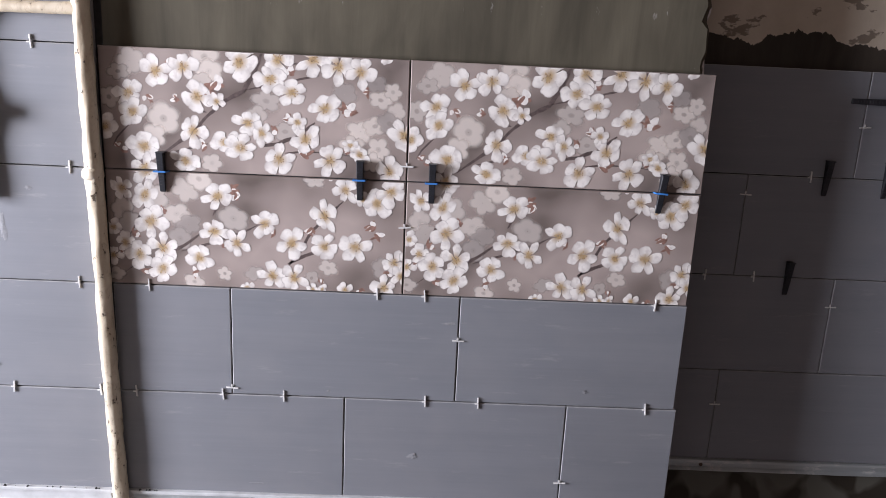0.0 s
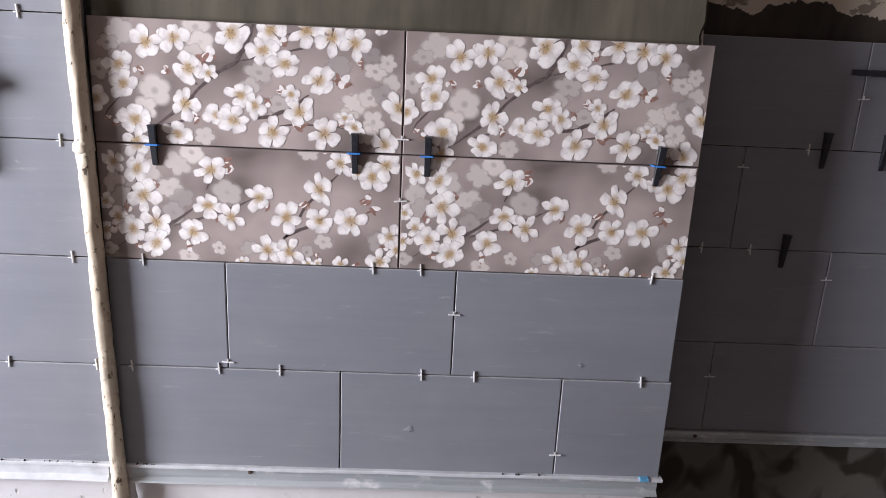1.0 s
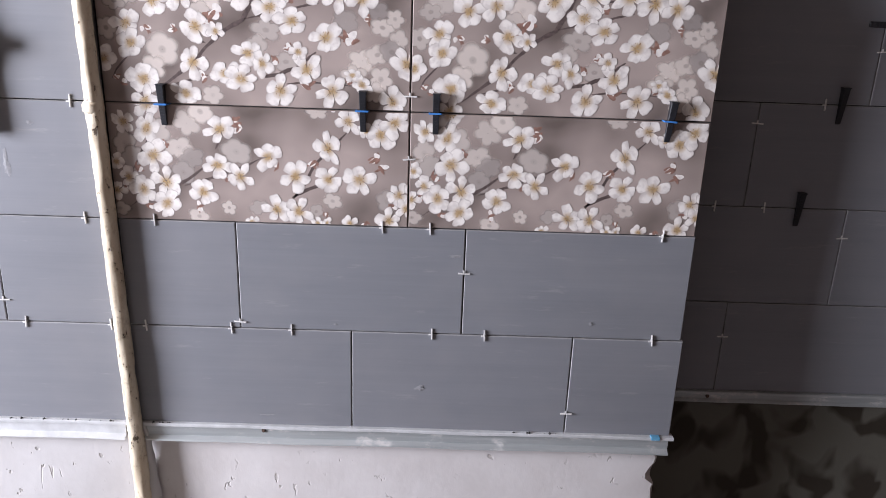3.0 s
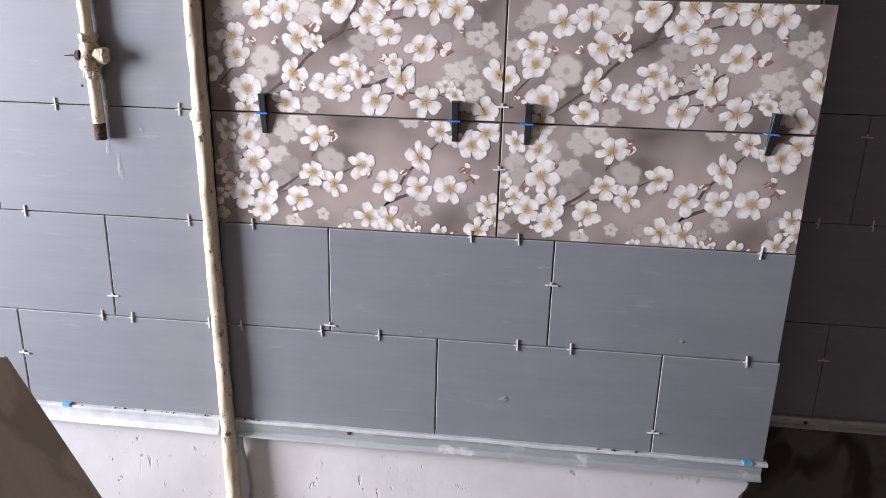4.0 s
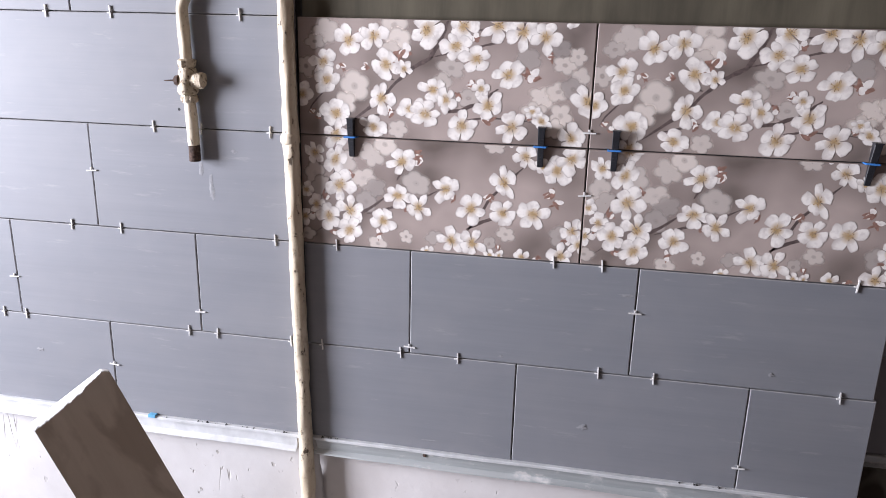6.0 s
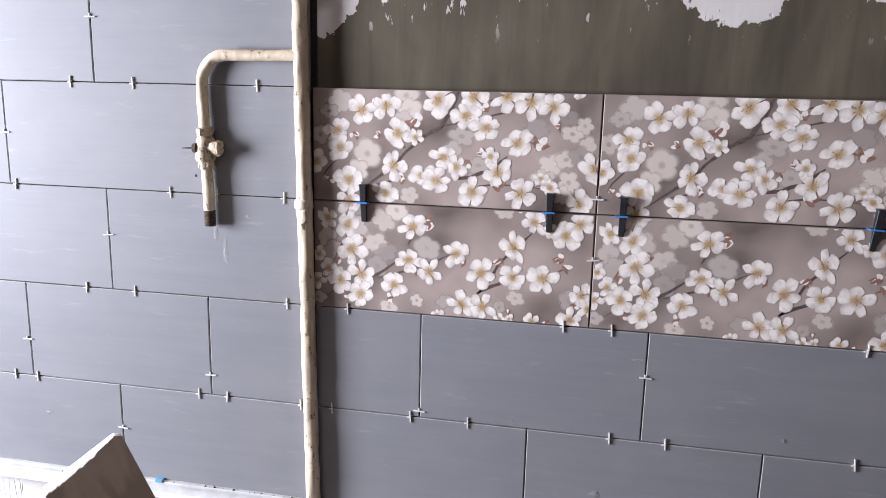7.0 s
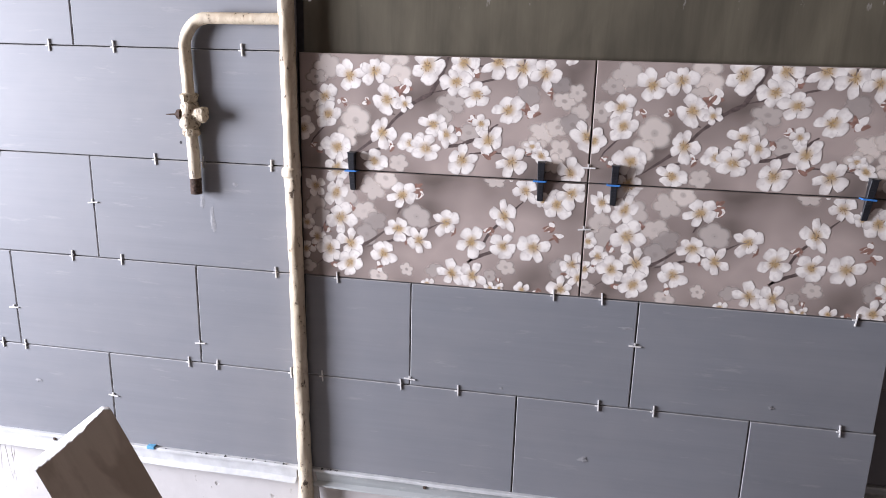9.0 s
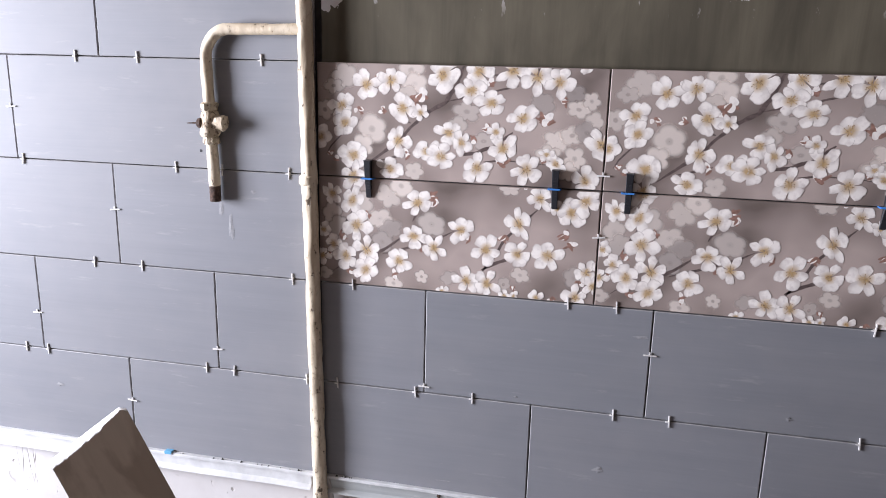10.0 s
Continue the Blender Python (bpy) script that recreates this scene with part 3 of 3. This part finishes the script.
# ---- tiles ----
def tile_mesh(name, w, h, mats, t=0.008, c=0.0013):
    """One tile, origin at its lower left front corner, edges eased."""
    bm = bmesh.new()
    f = [bm.verts.new(p) for p in ((c, 0, c), (w - c, 0, c), (w - c, 0, h - c), (c, 0, h - c))]
    e = [bm.verts.new(p) for p in ((0, c, 0), (w, c, 0), (w, c, h), (0, c, h))]
    b = [bm.verts.new(p) for p in ((0, t, 0), (w, t, 0), (w, t, h), (0, t, h))]
    bm.faces.new(f)
    bm.faces.new(b[::-1])
    for k in range(4):
        j = (k + 1) % 4
        for q in ((f[k], e[k], e[j], f[j]), (e[k], b[k], b[j], e[j])):
            bm.faces.new(q).material_index = len(mats) - 1
    bmesh.ops.recalc_face_normals(bm, faces=bm.faces[:])
    me = bpy.data.meshes.new(name)
    bm.to_mesh(me)
    bm.free()
    for mt in mats:
        me.materials.append(mt)
    return me


GAP = 0.002
meshes = {}


def lay(wall, x0, x1, z0, z1, y, rng):
    w, h = round(x1 - x0 - GAP, 4), round(z1 - z0 - GAP, 4)
    if (w, h) not in meshes:
        meshes[(w, h)] = tile_mesh("tile", w, h, [TILE, EDGE])
    ob = new("tile", meshes[(w, h)])
    ob.parent = wall
    ob.location = (x0 + GAP / 2, y + rng.uniform(-0.0005, 0.0004), z0 + GAP / 2)
    return ob


rng = random.Random(21)
slab("adhesive_bed_middle", (-0.002, 0.0075, 0.856), (0.990, FACE - 0.0005, 1.650), ADHESIVE, "grey tile adhesive bed", "adhesive")
slab("adhesive_bed_left", (-1.10, 0.0075, 0.856), (-0.026, FACE - 0.0005, 2.060), ADHESIVE, "grey tile adhesive bed", "adhesive")
slab("adhesive_bed_right", (1.004, 0.1575, 0.874), (2.240, 0.1615, 1.668), ADHESIVE, "grey tile adhesive bed", "adhesive")
for r, xs in ((0, (-0.006, 0.402, 0.811, 1.0165)), (1, (-0.006, 0.199, 0.604, 1.0115))):
    for a, b in zip(xs, xs[1:]):
        lay(wall_main, a, b, ROW[r], ROW[r + 1], 0.0, rng)
LP = 0.4075
for r in range(6):
    right = -0.023
    x = -0.227 if r % 2 == 1 else -0.432
    if r == 2:
        x = -0.434
    if r == 4:
        x = -0.445
    if r == 3:
        x = -0.222
    edges = [right]
    while x > -1.10:
        edges.append(x)
        x -= LP + (0.019 if r == 3 and len(edges) == 2 else 0.0)
    edges.append(-1.10)
    for b, a in zip(edges, edges[1:]):
        if b - a > 0.02:
            lay(wall_left, a, b, ROW[r], ROW[r] + 0.202, 0.0, rng)
for r in range(4):
    x = 1.1505 if r % 2 == 0 else 1.354
    edges = [1.002]
    while x < 2.24:
        edges.append(x)
        x += 0.405
    edges.append(2.24)
    for a, b in zip(edges, edges[1:]):
        lay(wall_niche, a, b, NROW[r], NROW[r + 1], 0.15, rng)


# ---- printed decor tiles ----
# blossoms of the print: place along and up the tile and radius, in millimetres
UP_TOP = [(222, 184, 32, 59), (284, 191, 26, 10), (342, 193, 27, 65), (384, 185, 29, 54), (420, 177, 26, 55), (464, 204, 14, 20), (85, 163, 27, 22), (130, 172, 24, 15), (272, 158, 26, 36), (308, 139, 27, 28), (39, 127, 23, 30), (45, 97, 24, 10), (151, 125, 26, 45), (183, 118, 13, 50), (362, 114, 27, 32)]
UP_FOOT = [(143, 69, 26, 68), (61, 39, 26, 20), (61, 2, 24, 10), (129, 17, 24, 15), (234, 86, 24, 30), (257, 70, 20, 40), (197, 52, 24, 48), (222, 44, 25, 10), (330, 62, 25, 55), (317, 90, 14, 20), (286, 27, 26, 15), (371, 29, 26, 40), (421, 41, 19, 45), (405, 56, 12, 10), (495, 76, 31, 36), (472, 15, 26, 20), (-1, 70, 22, 0)]
UP = UP_TOP + UP_FOOT
LOW_LEFT = [(61, 200, 24, 10), (58, 159, 27, 5), (20, 169, 20, 33), (65, 114, 26, 55), (20, 74, 18, 20), (2, 100, 16, 10), (-1, 51, 18, 0), (85, 68, 26, 20), (45, 54, 24, 36), (83, 29, 24, 60), (181, 161, 26, 50), (173, 101, 25, 68), (147, 52, 24, 50), (212, 80, 24, 55), (261, 117, 24, 20), (228, 1, 12, 18)]
LOW_RIGHT = [(307, 85, 26, 60), (363, 135, 26, 25), (363, 81, 24, 60), (417, 83, 26, 15), (397, 182, 22, 40), (429, 166, 15, 0), (452, 161, 25, 20), (476, 182, 25, 50), (467, 219, 25, 10), (274, 24, 25, 30), (311, 22, 25, 60), (344, 2, 12, 15), (360, 3, 10, 50), (400, 4, 13, 30), (484, 57, 22, 45), (468, 11, 24, 20), (498, 33, 18, 0), (515, 70, 22, 36)]
LOW = LOW_LEFT + LOW_RIGHT
# out-of-focus blossoms: place, radius and how grey the ink is, in tenths
PALE_UP = [(165, 190, 26, 0), (172, 167, 22, 0), (158, 150, 18, 1), (95, 87, 30, 0), (76, 56, 24, 0), (43, 177, 26, 2), (24, 160, 18, 3), (265, 123, 24, 3), (248, 96, 20, 2), (422, 80, 24, 0), (446, 90, 20, 0), (408, 56, 22, 0), (452, 51, 22, 0), (441, 29, 18, 0), (454, 133, 20, 1), (474, 147, 17, 1), (480, 112, 18, 1), (296, 74, 22, 3), (173, 16, 20, 1), (7, 118, 20, 2), (444, 160, 20, 6), (394, 140, 24, 5), (470, 95, 22, 6)]
PALE_LOW = [(126, 170, 24, 1), (150, 190, 22, 0), (110, 128, 24, 1), (130, 110, 24, 5), (115, 85, 22, 5), (19, 132, 22, 2), (190, 25, 14, 1), (137, 8, 18, 1), (370, 43, 17, 1), (242, 27, 17, 4), (341, 23, 14, 3), (207, 124, 26, 3), (0, 18, 18, 2), (345, 196, 18, 1), (73, 157, 25, 2), (464, 45, 20, 4), (30, 110, 22, 3)]
BUD_UP = [(106, 181, 10), (186, 145, 15), (178, 132, 11), (71, 124, 8), (162, 44, 9), (307, 169, 9), (398, 111, 12), (404, 107, 12), (329, 34, 11), (14, 40, 7), (362, 201, 8)]
BUD_LOW = [(203, 172, 11), (215, 165, 9), (89, 132, 10), (189, 74, 9), (339, 113, 9), (449, 117, 10), (452, 106, 9), (36, 87, 8), (480, 35, 8), (427, 6, 8)]
TWIG_UP = [(5, [(260, 204), (244, 164), (227, 137), (196, 120), (166, 93), (144, 66)]), (3, [(166, 100), (146, 104)]), (4, [(144, 65), (116, 47), (79, 19)]), (5, [(316, 67), (285, 54), (252, 48)]), (4, [(346, 91), (323, 73)]), (2, [(295, 38), (326, 42), (370, 42), (418, 37)]), (3, [(230, 139), (307, 157), (352, 168)]), (3, [(292, 183), (377, 194), (442, 207)]), (3, [(167, 48), (105, 31)]), (2, [(41, 78), (17, 53), (9, 38)])]
TWIG_LOW = [(3, [(59, 142), (46, 118), (31, 91)]), (4, [(83, 49), (121, 73), (158, 100)]), (3, [(115, 62), (168, 79), (215, 97), (249, 114)]), (3, [(172, 127), (182, 148)]), (4, [(302, 45), (323, 73), (340, 106), (368, 134), (398, 166)]), (5, [(300, 47), (331, 64), (358, 74)]), (3, [(358, 78), (407, 83)]), (2, [(61, 56), (17, 20)])]


class Print:
    """Collects the flat ink shapes of one tile and clips them at its edges."""

    def __init__(self, w, h):
        self.w, self.h = w, h
        self.verts, self.faces, self.mats, self.rad, self.shade = [], [], [], [], []

    def shape(self, rings, mat, shade, lift):
        """Rings of (u, v, radial value) from the inside out, in metres."""
        n = len(rings[0])
        base = len(self.verts)
        y = -0.00006 - lift
        for ring in rings:
            for u, v, r, *own in ring:
                self.verts.append((min(max(u, 0.0012), self.w - 0.0012), y, min(max(v, 0.0012), self.h - 0.0012)))
                self.rad.append(r)
                self.shade.append(own[0] if own else shade)
        for i in range(len(rings) - 1):
            for k in range(n):
                j = (k + 1) % n
                q = [base + i * n + k, base + i * n + j, base + (i + 1) * n + j, base + (i + 1) * n + k]
                us = {round(self.verts[a][0], 5) for a in q}
                vs = {round(self.verts[a][2], 5) for a in q}
                if len(us) > 1 and len(vs) > 1:
                    self.faces.append(q)
                    self.mats.append(mat)

    def mesh(self, name, mats):
        me = bpy.data.meshes.new(name)
        me.from_pydata(self.verts, [], self.faces)
        for mt in mats:
            me.materials.append(mt)
        me.polygons.foreach_set("material_index", self.mats)
        for key, vals in (("radial", self.rad), ("shade", self.shade)):
            at = me.attributes.new(key, "FLOAT", "POINT")
            at.data.foreach_set("value", vals)
        me.validate()
        return me


def blossom(pr, u, v, r, angle, rng, lift):
    """Five cupped round petals, each shaded to one side, round a tuft of stamens."""
    squash, lean = rng.uniform(0.78, 1.0), rng.uniform(0, math.pi)
    ca, sa = math.cos(lean), math.sin(lean)

    def put(x, y):
        a, b = x * ca + y * sa, (-x * sa + y * ca) * squash
        return u + a * ca - b * sa, v + a * sa + b * ca

    order = list(range(5))
    rng.shuffle(order)
    n = 22
    for step, k in enumerate(order):
        w = radians(angle) + 2 * math.pi * k / 5 + rng.uniform(-0.17, 0.17)
        ln, wd = r * rng.choice((0.78, 0.88, 0.95, 1.0, 1.04, 1.08)), r * rng.choice((0.30, 0.37, 0.41, 0.44, 0.47))
        notch, skew = rng.uniform(-0.04, 0.09), rng.uniform(-0.20, 0.20)
        f1, f2, side = rng.uniform(0, 6.28), rng.uniform(0, 6.28), rng.choice((-1, 1))
        out = []
        for i in range(n):
            a = 2 * math.pi * i / n
            x = 0.54 * ln - 0.47 * ln * math.cos(a)
            fat = math.sin(a) * wd * min(1.0, 0.34 + 0.95 * (x / ln)) * (1 + 0.08 * math.sin(3 * a + f1) + 0.04 * math.sin(7 * a + f2))
            x -= notch * ln * math.exp(-((a - math.pi) / 0.35) ** 2) - 0.028 * ln * math.sin(4 * a + f2) - 0.012 * ln * math.sin(9 * a + f1)
            out.append((x, fat + skew * x * 0.4))
        # a thin darker rim lies under the petal and parts it from its neighbours
        for grow, dark, up in ((1.05, 0.62, 0.0), (1.0, 0.0, 0.0000007)):
            rings = []
            tone = max(0.0, rng.uniform(-0.10, 0.14))
            for s, rim in ((0.03, 0.16), (0.32, 0.12), (0.62, 0.03), (0.88, 0.0), (1.0, 0.14)):
                ring = []
                for x, y in out:
                    px, py = 0.10 * ln + (x - 0.10 * ln) * s * grow, y * s * grow
                    gx, gy = px * math.cos(w) - py * math.sin(w), px * math.sin(w) + py * math.cos(w)
                    fold = max(0.0, side * py / wd - 0.05) * 0.50
                    ring.append((*put(gx, gy), math.hypot(px, py) / ln, min(1.0, max(dark, tone + rim + fold))))
                rings.append(ring)
            pr.shape(rings, 0, 0.0, lift + step * 0.0000014 + up)
    for k in range(22):
        a, ln = rng.uniform(0, 2 * math.pi), r * rng.uniform(0.10, 0.36)
        t = 0.013 * r
        ring = []
        for x, y in ((0.02 * r, -t), (ln, -t * 0.7), (ln, t * 0.7), (0.02 * r, t)):
            ring.append((*put(x * math.cos(a) - y * math.sin(a), x * math.sin(a) + y * math.cos(a)), 0.3))
        cx, cy = put(ln * 0.6 * math.cos(a), ln * 0.6 * math.sin(a))
        pr.shape([[(cx, cy, 0.3)] * 4, ring], 5, 0.0, lift + 0.0000080 + k * 0.00000005)
        if k % 2:
            continue
        q = r * rng.uniform(0.020, 0.036)
        cx, cy = put(ln * math.cos(a), ln * math.sin(a))
        ring = [(cx + q * math.cos(w), cy + q * math.sin(w), 0.3) for w in (0.2, 1.25, 2.3, 3.3, 4.4, 5.4)]
        pr.shape([[(cx, cy, 0.3)] * 6, ring], 1, 0.0, lift + 0.0000092 + k * 0.00000003)


def pale_blossom(pr, u, v, r, grey, rng, lift):
    """A soft out-of-focus blossom: one five-lobed patch with a wide blurred rim and a dim eye."""
    turn, squash = rng.uniform(0, 6.28), rng.uniform(0.75, 1.0)
    thin, depth, f1 = rng.uniform(0.02, 0.16) + 0.05 * grey, rng.uniform(0.16, 0.34), rng.uniform(0, 6.28)
    eye = rng.choice((0.0, 0.1, 0.3, 0.5))
    n = 40
    rings = []
    steps = [(0.03, eye), (0.15, eye * 0.9), (0.28, 0.0), (0.76, 0.0), (0.86, 0.12), (0.94, 0.38), (1.03, 0.70), (1.11, 0.90), (1.20, 1.0)]
    for f, fade in steps:
        ring = []
        for i in range(n):
            a = 2 * math.pi * i / n
            lobe = 1.0 - depth * (1 - abs(math.sin(2.5 * a))) ** 1.2 * min(1.0, f * 1.3) + 0.09 * math.sin(2 * a + f1)
            x, y = r * f * lobe * math.cos(a + turn), r * f * lobe * math.sin(a + turn) * squash
            ring.append((u + x, v + y, thin + (1 - thin) * fade))
        rings.append(ring)
    pr.shape(rings, 4, grey / 10, lift)


def bud(pr, u, v, r, rng, lift):
    """A brown calyx of pointed lobes with one or two half-open white petals."""
    turn = rng.uniform(0, 6.28)
    for k in range(7):
        a = turn + rng.uniform(-1.3, 1.3)
        d = r * rng.uniform(0.1, 0.9)
        cx, cy = u + d * math.cos(a), v + d * math.sin(a)
        white = k in (3, 5)
        ln, wd = r * (rng.uniform(0.42, 0.55) if white else rng.uniform(0.45, 0.70)), r * (rng.uniform(0.30, 0.42) if white else rng.uniform(0.16, 0.26))
        w = a + rng.uniform(-0.6, 0.6)
        ring = []
        for t in [2 * math.pi * i / 12 for i in range(12)]:
            x, y = ln * math.cos(t), wd * math.sin(t) * (1 - 0.35 * math.cos(t))
            ring.append((cx + x * math.cos(w) - y * math.sin(w), cy + x * math.sin(w) + y * math.cos(w), 0.7))
        pr.shape([[(cx, cy, 0.7)] * 12, ring], 0 if white else 2, 0.12 if white else 0.0, lift + k * 0.0000008)


def twig(pr, width, pts, rng, lift):
    """A twig as a ribbon through its points, thinning out and knotted."""
    fine = []
    for a, b in zip(pts, pts[1:]):
        for i in range(6):
            fine.append(Vector(a).lerp(Vector(b), i / 6))
    fine.append(Vector(pts[-1]))
    left, right = [], []
    for i, p in enumerate(fine):
        d = (fine[min(i + 1, len(fine) - 1)] - fine[max(i - 1, 0)]).normalized()
        w = width * (0.55 - 0.25 * i / len(fine)) * min(1.0, 0.25 + 0.25 * i, 0.3 + 0.25 * (len(fine) - 1 - i)) * (1 + 0.35 * noise.noise(Vector((i * 0.6, width * 900, pts[0][0]))))
        c = p + Vector((-d.y, d.x)) * 0.0012 * noise.noise(Vector((i * 0.3, pts[0][1] * 50, 2)))
        left.append((*(c + Vector((-d.y, d.x)) * w), 0.5))
        right.append((*(c - Vector((-d.y, d.x)) * w), 0.5))
    for i in range(len(fine) - 1):
        pr.shape([[left[i], left[i + 1]], [right[i], right[i + 1]]], 3, 0.0, lift)


def make_print(name, flowers, pales, buds, twigs, w, h, seed, du):
    pr = Print(w, h)
    r2 = random.Random(seed)
    for i, (u, v, r, grey) in enumerate(pales):
        pale_blossom(pr, u / 1000 + du, v / 1000, r / 1000, grey, r2, 0.000002 * i)
    for width, pts in twigs:
        twig(pr, width / 1000 * 1.5, [(a / 1000 + du, b / 1000) for a, b in pts], r2, 0.00006)
    for i, (u, v, r) in enumerate(buds):
        bud(pr, u / 1000 + du, v / 1000, r / 1000 * 1.3, r2, 0.00008 + 0.000006 * i)
    for i, (u, v, r, _) in enumerate(flowers[::4]):
        a = r2.uniform(0, 6.28)
        bud(pr, (u + r * 1.25 * math.cos(a)) / 1000 + du, (v + r * 1.25 * math.sin(a)) / 1000, r2.uniform(0.008, 0.011), r2, 0.00014 + 0.000001 * i)
    for i, (u, v, r, angle) in enumerate(flowers):
        blossom(pr, u / 1000 + du, v / 1000, r / 1000 * 1.12, angle, r2, 0.00016 + 0.000010 * i)
    return pr.mesh(name, [PETAL, STAMEN, BUD, TWIG, PALE, FILAMENT])


DH = 0.200
for x, w, du in ((-0.007, 0.5075, 0.007), (0.5025, 0.5055, 0.0050)):
    decor_mesh = tile_mesh("decor_tile", w, DH, [DECOR])
    for r, art, seed in ((2, (LOW, PALE_LOW, BUD_LOW, TWIG_LOW), 5), (3, (UP, PALE_UP, BUD_UP, TWIG_UP), 7)):
        ob = new("decor_tile", decor_mesh)
        ob["label"] = "glazed taupe decor tile printed with white blossom twigs"
        ob.parent = wall_main
        ob.location = (x, -0.0002, ROW[r] + GAP / 2)
        ink = new("blossom_print", make_print("blossom_print", *art, w, DH, seed, du))
        ink.parent = ob
        ink["label"] = "printed white plum blossom and brown twigs"


# drilled hole in a left-hand tile: black plug stands in for its shaded inside
hole = bmesh.new()
tube(hole, [(-0.2415, 0.0005, 1.4885), (-0.2415, -0.0008, 1.4885)], [0.0030, 0.0026], 10, 0.3, 2)
tagged(part("drilled_hole_plug", hole, BLACK), "small black plug standing in for a drilled hole's shade", "hole")


# adhesive crumbs on the rails' lips
crumbs = bmesh.new()
r3 = random.Random(12)
for x, y, z in [(r3.choice((r3.uniform(-0.14, -0.05), r3.uniform(-0.36, -0.04), r3.uniform(0.02, 0.08), r3.uniform(0.70, 0.82))), 0.0, 0.8485) for _ in range(34)]:
    q = r3.uniform(0.0012, 0.0034)
    tube(crumbs, [(x - q, -0.0045, z), (x - q * 0.3, -0.005, z + q * 0.7), (x + q, -0.0045, z)], [q * 0.5, q, q * 0.4], 6, 0.6, int(x * 1000))
tagged(part("adhesive_crumbs", crumbs, ADHESIVE), "dark dried adhesive crumbs on the rail lips", "adhesive crumbs", kind="stuff")


# dried adhesive smears on the tile faces: place, half width and half height in millimetres
SMEARS = [(0.532, 0.94, 12, 5), (0.84, 1.082, 6, 4), (0.587, 1.203, 22, 3), (-0.605, 0.971, 9, 6), (0.531, 0.936, 13, 5), (0.842, 1.08, 6, 4), (-0.187, 1.343, 9, 24), (-0.206, 1.38, 7, 14), (-0.138, 1.416, 7, 5), (0.245, 0.871, 26, 2), (0.372, 1.064, 6, 3)]
smears = bmesh.new()
for i, (x, z, w, h) in enumerate(SMEARS):
    ring = []
    for k in range(14):
        a = 2 * math.pi * k / 14
        q = 0.7 + 0.7 * noise.noise(Vector((math.cos(a) * 1.6, math.sin(a) * 1.6, i * 3.1)))
        ring.append(smears.verts.new((x + w / 1000 * q * math.cos(a), -0.0006, z + h / 1000 * q * math.sin(a))))
    top = smears.verts.new((x, -0.0012, z))
    for k in range(14):
        smears.faces.new((ring[k], ring[(k + 1) % 14], top))
tagged(part("adhesive_smears", smears, SMEAR), "pale dried adhesive smears on the grey tiles", "adhesive smears", kind="stuff")
